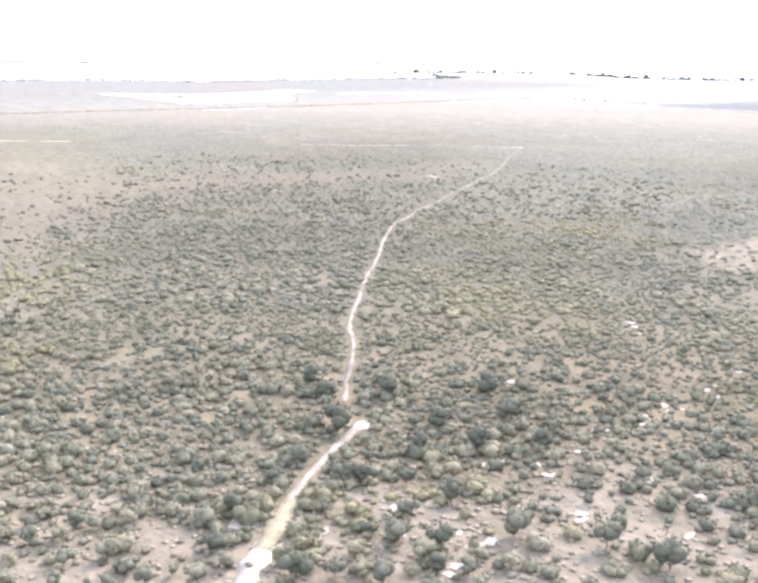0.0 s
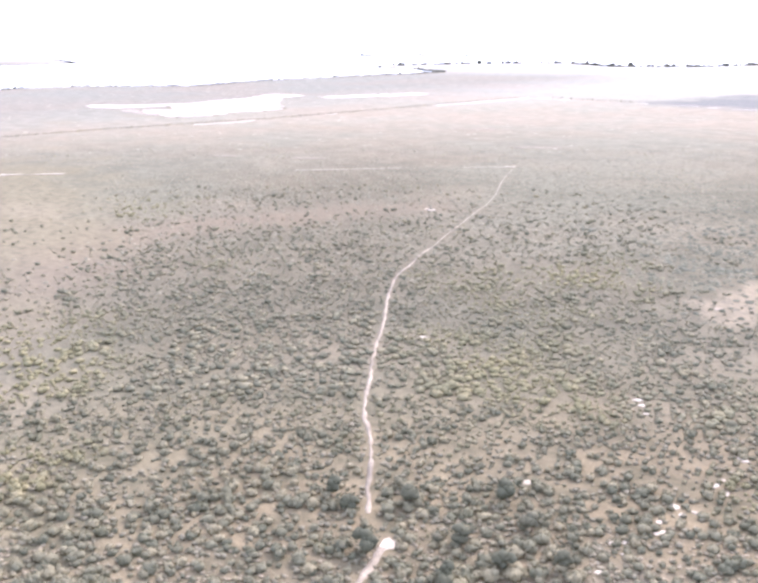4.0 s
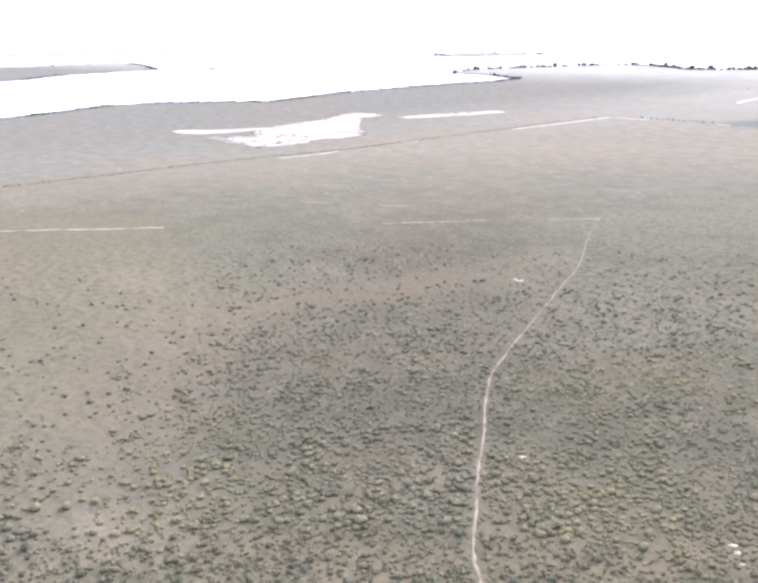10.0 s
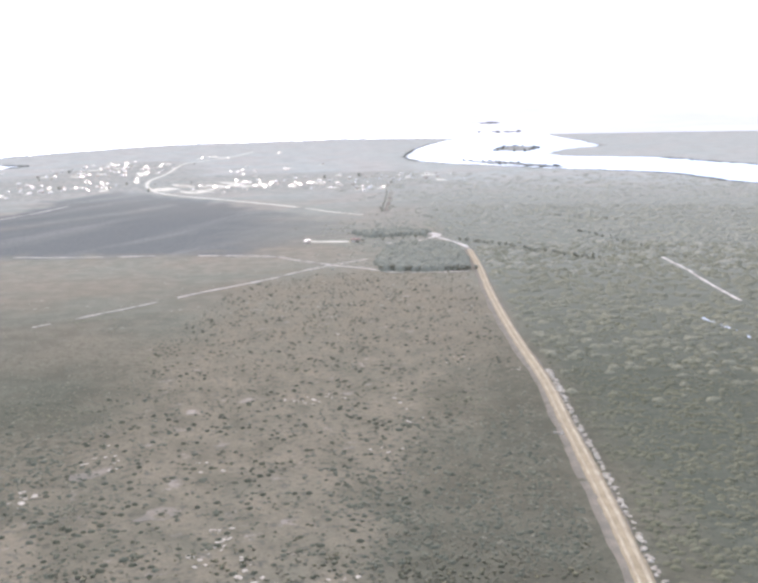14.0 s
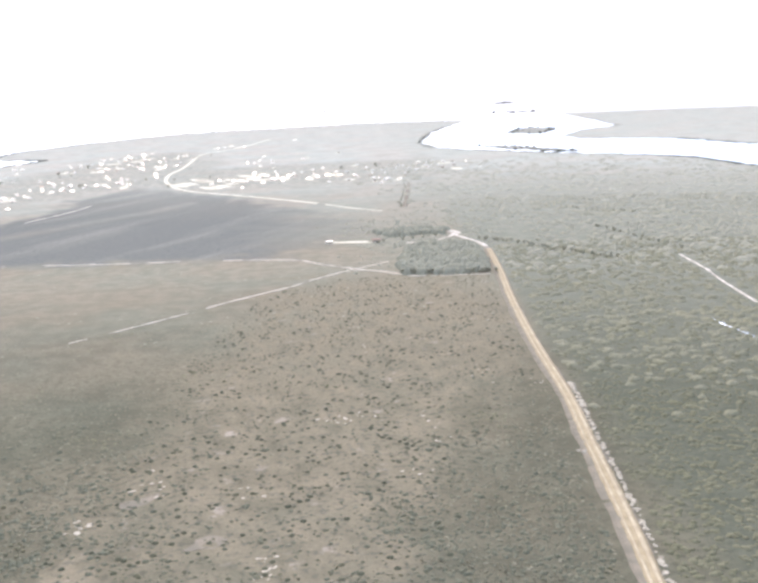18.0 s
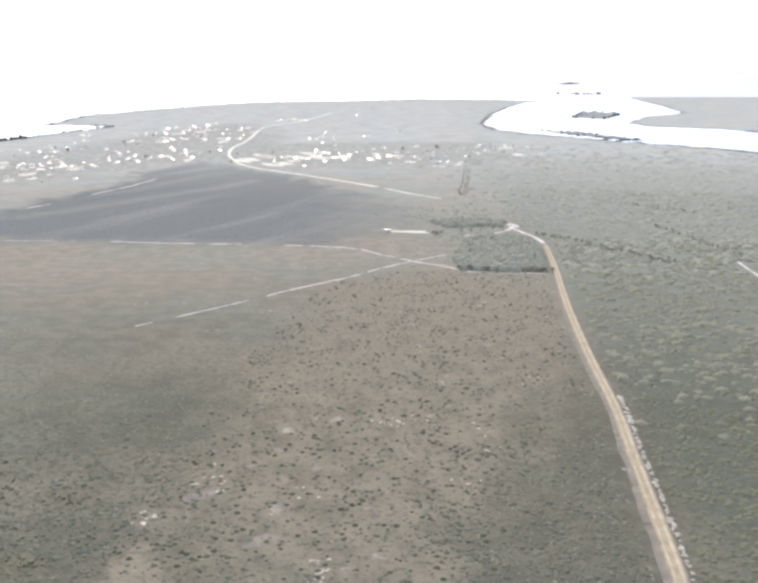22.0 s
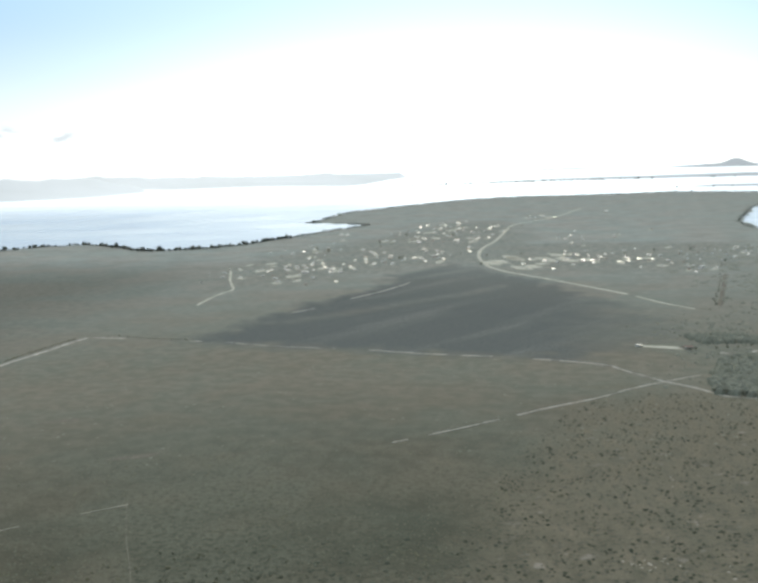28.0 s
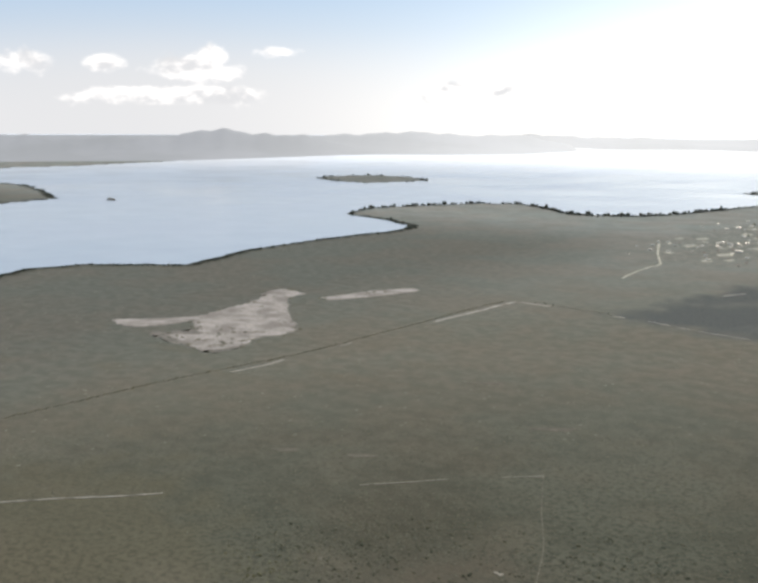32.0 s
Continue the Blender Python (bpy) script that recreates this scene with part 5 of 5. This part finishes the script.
def house_kind(long, deep, high, wall, roof):
    """A small one-storey house with a pitched roof, door and windows."""
    root = new("house")
    bm = bmesh.new()
    a, b, peak = long / 2, deep / 2, high + deep * 0.09
    box(bm, -a, a, -b, b, -0.3, high)
    for sx in (-a, a):
        tri = [bm.verts.new((sx, -b, high)), bm.verts.new((sx, b, high)), bm.verts.new((sx, 0, peak))]
        bm.faces.new(tri)
    part("wall", bm, wall, root, smooth=False)
    bm = bmesh.new()
    for sy in (-1, 1):
        top = [(-a - 0.4, 0, peak + 0.12), (a + 0.4, 0, peak + 0.12), (a + 0.4, sy * (b + 0.5), high - 0.12), (-a - 0.4, sy * (b + 0.5), high - 0.12)]
        up = [bm.verts.new(q) for q in top]
        dn = [bm.verts.new((q[0], q[1], q[2] - 0.1)) for q in top]
        bm.faces.new(up if sy > 0 else up[::-1])
        bm.faces.new(dn[::-1] if sy > 0 else dn)
        for i in range(4):
            bm.faces.new((up[i], up[(i + 1) % 4], dn[(i + 1) % 4], dn[i]))
    part("roof", bm, roof, root, smooth=False)
    bm = bmesh.new()
    box(bm, -0.5, 0.5, -b - 0.05, -b + 0.05, 0, 2.0)
    part("door", bm, door_mat, root, smooth=False)
    for wx in (-a * 0.6, a * 0.6):
        bm = bmesh.new()
        box(bm, wx - 0.5, wx + 0.5, -b - 0.05, -b + 0.05, 0.9, 1.9)
        part("window", bm, door_mat, root, smooth=False)
    return root


KINDS = [(house_kind(8, 5.5, 2.7, wall_mats[0], roof_mats[0]), "limewashed house with a grey sheet roof"),
         (house_kind(9, 6, 2.8, wall_mats[0], roof_mats[3]), "white house with a white sheet roof"),
         (house_kind(7, 5, 2.5, wall_mats[1], roof_mats[1]), "cream house with a rusty sheet roof"),
         (house_kind(6, 4.5, 2.3, wall_mats[2], roof_mats[2]), "weathered board house with a thatched roof"),
         (house_kind(13, 7, 3.2, wall_mats[0], roof_mats[3]), "long white hall with a white sheet roof")]


def settle(kind, x, y, turn, s=1.0):
    root, label = KINDS[kind]
    ob = copy_thing(root, Matrix.Translation((x, y, 0)) @ Matrix.Rotation(turn, 4, "Z") @ Matrix.Diagonal((s, s, s, 1)))
    ob.matrix_basis = Matrix.Translation((x, y, 0)) @ Matrix.Rotation(turn, 4, "Z") @ Matrix.Diagonal((s, s, s, 1))
    return tagged(ob, label, "house", "houses of the town")


WEST_HOUSES = [(-422, 1415), (-428, 1372), (-450, 1488), (-358, 1152), (-344, 1102), (-362, 1193), (-361, 1041), (-390, 1169), (-375, 1169), (-333, 1151),
               (-320, 1136), (-301, 1106), (-318, 1303), (-305, 1316), (-312, 1341), (-282, 1202), (-270, 1214), (-282, 1308), (-258, 1201), (-345, 1407),
               (-462, 1725), (-449, 1723), (-427, 1600), (-358, 1579), (-345, 1578), (-330, 1566), (-334, 1694), (-286, 1545), (-284, 1600), (-265, 1559),
               (-293, 1823), (-319, 2026), (-288, 1859), (-244, 1280), (-230, 1261), (-218, 1290), (-201, 1260), (-256, 1422), (-190, 1440), (-227, 1567)]
EAST_HOUSES = [(-196, 1817), (-195, 1932), (-152, 2205), (-138, 2204), (-123, 2257), (-95, 2202), (18, 2433), (-20, 1225), (-8, 1229), (-34, 1307),
               (0, 1277), (24, 1209), (35, 1260), (49, 1243), (62, 1297), (65, 1240), (70, 1164), (114, 1150), (127, 1136), (159, 1302),
               (184, 1404), (201, 1286), (91, 1778), (98, 1420), (-188, 1405)]
r = random.Random(71)
built = []
for qx, qy in WEST_HOUSES + EAST_HOUSES:
    settle(r.choice((0, 1, 1, 1, 2, 4)), qx, qy, r.uniform(-0.6, 0.6), r.uniform(0.42, 0.62))
    built.append((qx, qy))
# where the houses stand closest: x, y, reach
QUARTERS = [(-340, 1125, 60), (-415, 1085, 40), (-345, 1040, 40), (-385, 1180, 50), (-300, 1190, 45), (-420, 1390, 45), (-315, 1310, 60), (-220, 1270, 45), (-280, 1600, 60), (-310, 1940, 70), (-353, 1790, 60),
            (-220, 1850, 60), (-215, 1620, 50), (-60, 1265, 45), (10, 1275, 45), (60, 1230, 40), (105, 1150, 30), (150, 1285, 40), (205, 1340, 40), (-30, 1600, 60)]
while len(built) < 296:
    ax, ay, reach = r.choice(QUARTERS)
    qx, qy = r.gauss(ax, reach * 0.6), r.gauss(ay, reach * 1.2)
    if abs(qx + 160) < 10 or min((qx - a) ** 2 + (qy - b) ** 2 for a, b in built) < 110:
        continue
    settle(r.choice((0, 2, 0, 1, 1, 1)), qx, qy, r.uniform(-0.7, 0.7) + r.choice((0, 0, 1.57)), r.uniform(0.3, 0.52))
    built.append((qx, qy))
tagged(settle(2, 55, 644, 0.2, 0.8), "small farm building with a rusty sheet roof", group="farm buildings")
tagged(settle(0, 24, 652, 0.3, 0.5), "small farm building with a grey sheet roof", group="farm buildings")
for q, _ in KINDS:
    retire(q)

# sandy yards round the houses and bare lots by the road bend
r = random.Random(72)


def blot(name, x, y, wide, deep, turn, mat, label, category, seed, raised=0.07):
    q = random.Random(seed)
    outline = []
    for i in range(11):
        a = i / 11 * 6.283
        k = q.uniform(0.6, 1.2)
        u, v = math.cos(a) * wide * k, math.sin(a) * deep * k
        outline.append((x + u * math.cos(turn) - v * math.sin(turn), y + u * math.sin(turn) + v * math.cos(turn)))
    ob = sheet(name, outline, mat, label, category, max(wide, deep) * 0.35, min(wide, deep) * 0.12, raised, seed)
    return ob


for i, (qx, qy) in enumerate(built[:200]):
    if r.random() < 0.22:
        blot("yard", qx + r.uniform(-4, 4), qy - 7, r.uniform(3, 6), r.uniform(6, 13), r.uniform(-0.5, 0.5), yard_mat, "bare sandy yard before a house", "yard", 300 + i)
for i, (qx, qy) in enumerate([(-125, 1226), (-107, 1260), (-90, 1150), (-78, 1166), (-116, 1285), (-69, 1259), (-57, 1314), (-132, 1205), (-40, 1240)]):
    blot("bare_lot", qx, qy, 11, 26, 0.5, yard_mat, "bare yellowish lot beside the town road", "lot", 500 + i, 0.09)
LOTS = [(-299, 1559), (-307, 1661), (-271, 1626), (-304, 1763), (-309, 1978), (-301, 1864), (-272, 1821), (-261, 1886), (-198, 1551), (-204, 1853), (-197, 1921),
        (-156, 2213), (-128, 2290), (-102, 2210), (-70, 1197), (-59, 1226), (-49, 1269), (-34, 1321), (-17, 1244), (25, 1209), (60, 1258), (71, 1171), (215, 1259), (217, 1369)]
for i, (qx, qy) in enumerate(LOTS):
    blot("bare_lot", qx, qy, r.uniform(6, 12), qy * r.uniform(0.009, 0.017), r.uniform(-0.3, 0.3), yard_mat, "bare yellowish lot among the houses", "lot", 540 + i, 0.09)
WEST_LOTS = [(-447, 1194), (-409, 1125), (-423, 1210), (-350, 1064), (-395, 1303), (-409, 1376), (-335, 1149), (-312, 1122), (-347, 1564), (-240, 1293), (-201, 1228)]
for i, (qx, qy) in enumerate(WEST_LOTS):
    blot("bare_lot", qx, qy, r.uniform(5, 9), r.uniform(10, 18), r.uniform(-0.3, 0.3), yard_mat, "bare yellowish lot among the houses", "lot", 570 + i, 0.09)
blot("road_bend", 111, 674, 4, 14, 0.1, path_mat, "bare pale ground at a road bend", "lot", 530)
blot("farm_yard", 41, 650, 17, 5, -0.35, yard_mat, "pale bare farmyard", "yard", 520)

# white limestone and bare sand on the heath
SPOTS = [(-38.9, 64.1, 0.8), (-38.4, 65.3, 0.5), (-34.5, 66, 0.8), (-34.2, 67, 0.5), (-32.9, 72.8, 0.6), (-34.1, 73.2, 0.4), (-33, 83.3, 0.6), (-25.9, 72.4, 0.6), (-25.6, 73.6, 0.5), (-25.4, 69.5, 0.6),
         (-28.3, 66.4, 0.5), (-33.6, 63, 0.6), (-41.1, 62.6, 0.5), (-45.3, 82.9, 0.95), (-32, 85, 0.5),
         (37, 276, 0.8), (36, 281, 0.7), (37, 259, 0.8), (8, 282, 1.0), (13, 284, 1.2), (17, 286, 1.0), (-52, 216, 0.9), (-50, 220, 0.9), (-43, 239, 0.8),
         (-14, 184, 1.0), (-9, 191, 1.1), (10, 169, 1.0), (16, 164, 1.2), (-5, 175, 0.9), (-147, 223, 1.6), (-80, 133, 0.6)]
for i, (qx, qy, s_) in enumerate(SPOTS):
    blot("bare_patch", qx, qy, s_ * 1.3, s_ * 0.8, r.uniform(0, 3), rubble_mat, "small patch of bare white limestone", "bare ground", 600 + i, 0.05)
# outcrops: (x, y, patches, reach)
OUTCROPS = [(-9, 193, 9, 3.0), (-11, 184, 8, 2.5), (-4, 179, 5, 2.0), (-1, 170, 8, 2.5), (-1, 158, 7, 2.5), (6, 165, 6, 2.5), (13, 167, 8, 3.0), (18, 164, 6, 2.0), (-52, 217, 7, 3.0),
            (-34, 169, 4, 2.0), (-38, 238, 6, 3.5), (10, 286, 7, 3.5), (19, 286, 6, 3.0), (37, 270, 5, 6.0), (28, 236, 4, 4.0), (-12, 232, 4, 4.0), (-41, 249, 5, 4.0), (24, 364, 4, 5.0),
            (62, 322, 6, 5.0), (78, 308, 4, 2.0), (-26, 76, 6, 6.0), (-30, 62, 4, 5.0), (-20, 84, 6, 4.0), (-27, 104, 6, 2.5), (-27, 113, 5, 2.5), (-26, 121, 5, 2.5), (-30, 95, 4, 2.0), (-43, 101, 2, 1.0), (-43, 128, 3, 2.0)]
n = 0
for qx, qy, many, reach in OUTCROPS:
    for _ in range(many):
        px, py = qx + r.gauss(0, reach * 0.6), qy + r.gauss(0, reach)
        if line_distance(np.array([px]), np.array([py]), FOOTPATH)[0] > 2:
            blot("bare_patch", px, py, r.uniform(0.25, 0.75), r.uniform(0.2, 0.6), r.uniform(0, 3), rubble_mat, "small patch of bare white limestone", "bare ground", 700 + n, 0.07)
            n += 1
for i, (qx, qy, w_, d_) in enumerate(((-205, 368, 14, 3.0), (-270, 422, 14, 3.0), (-282, 271, 6, 2.5), (-250, 285, 9, 2.5), (-22, 205, 5, 3.0), (-40, 232, 6, 2.5))):
    blot("dry_patch", qx, qy, w_, d_, 0.6, verge_mat, "patch of pale dry grass on the heath", "grass", 800 + i, 0.05)
# heaps of white rubble thrown up along the road
heap_shapes = []
for i in range(4):
    bm = bmesh.new()
    q = random.Random(900 + i)
    lobe(bm, q, (0, 0, 0.08), (q.uniform(0.45, 0.7), q.uniform(0.35, 0.55), q.uniform(0.25, 0.4)), 2)
    me = bpy.data.meshes.new("rubble_heap")
    bm.to_mesh(me)
    bm.free()
    me.materials.append(rubble_mat)
    heap_shapes.append(me)
yy = 150.0
while yy < 305:
    qx = float(road_x(np.array([yy]))[0]) + 2.9 + r.uniform(-0.5, 0.5)
    ob = new("rubble_heap", heap_shapes[r.randrange(4)])
    s_ = r.uniform(0.7, 1.4) * (1.6 if yy > 270 else 1.0)
    ob.matrix_basis = Matrix.Translation((qx, yy, height(qx, yy))) @ Matrix.Rotation(r.uniform(0, 6), 4, "Z") @ Matrix.Diagonal((s_, s_, s_ * 0.55, 1))
    tagged(ob, "heap of white limestone rubble on the road verge", "rubble", "rubble along the road")
    yy += r.choice((0.5, 0.7, 0.9, 1.2, 2.4))
for dx, dy in ((0, 0), (0.9, 0.6), (-0.7, 1.1), (0.4, -1.0)):
    ob = new("rubble_heap", heap_shapes[r.randrange(4)])
    ob.matrix_basis = Matrix.Translation((72.9 + dx, 242 + dy, height(73.4, 244))) @ Matrix.Diagonal((0.9, 0.9, 0.9, 1))
    tagged(ob, "heap of white limestone rubble on the road verge", "rubble", "rubble along the road")
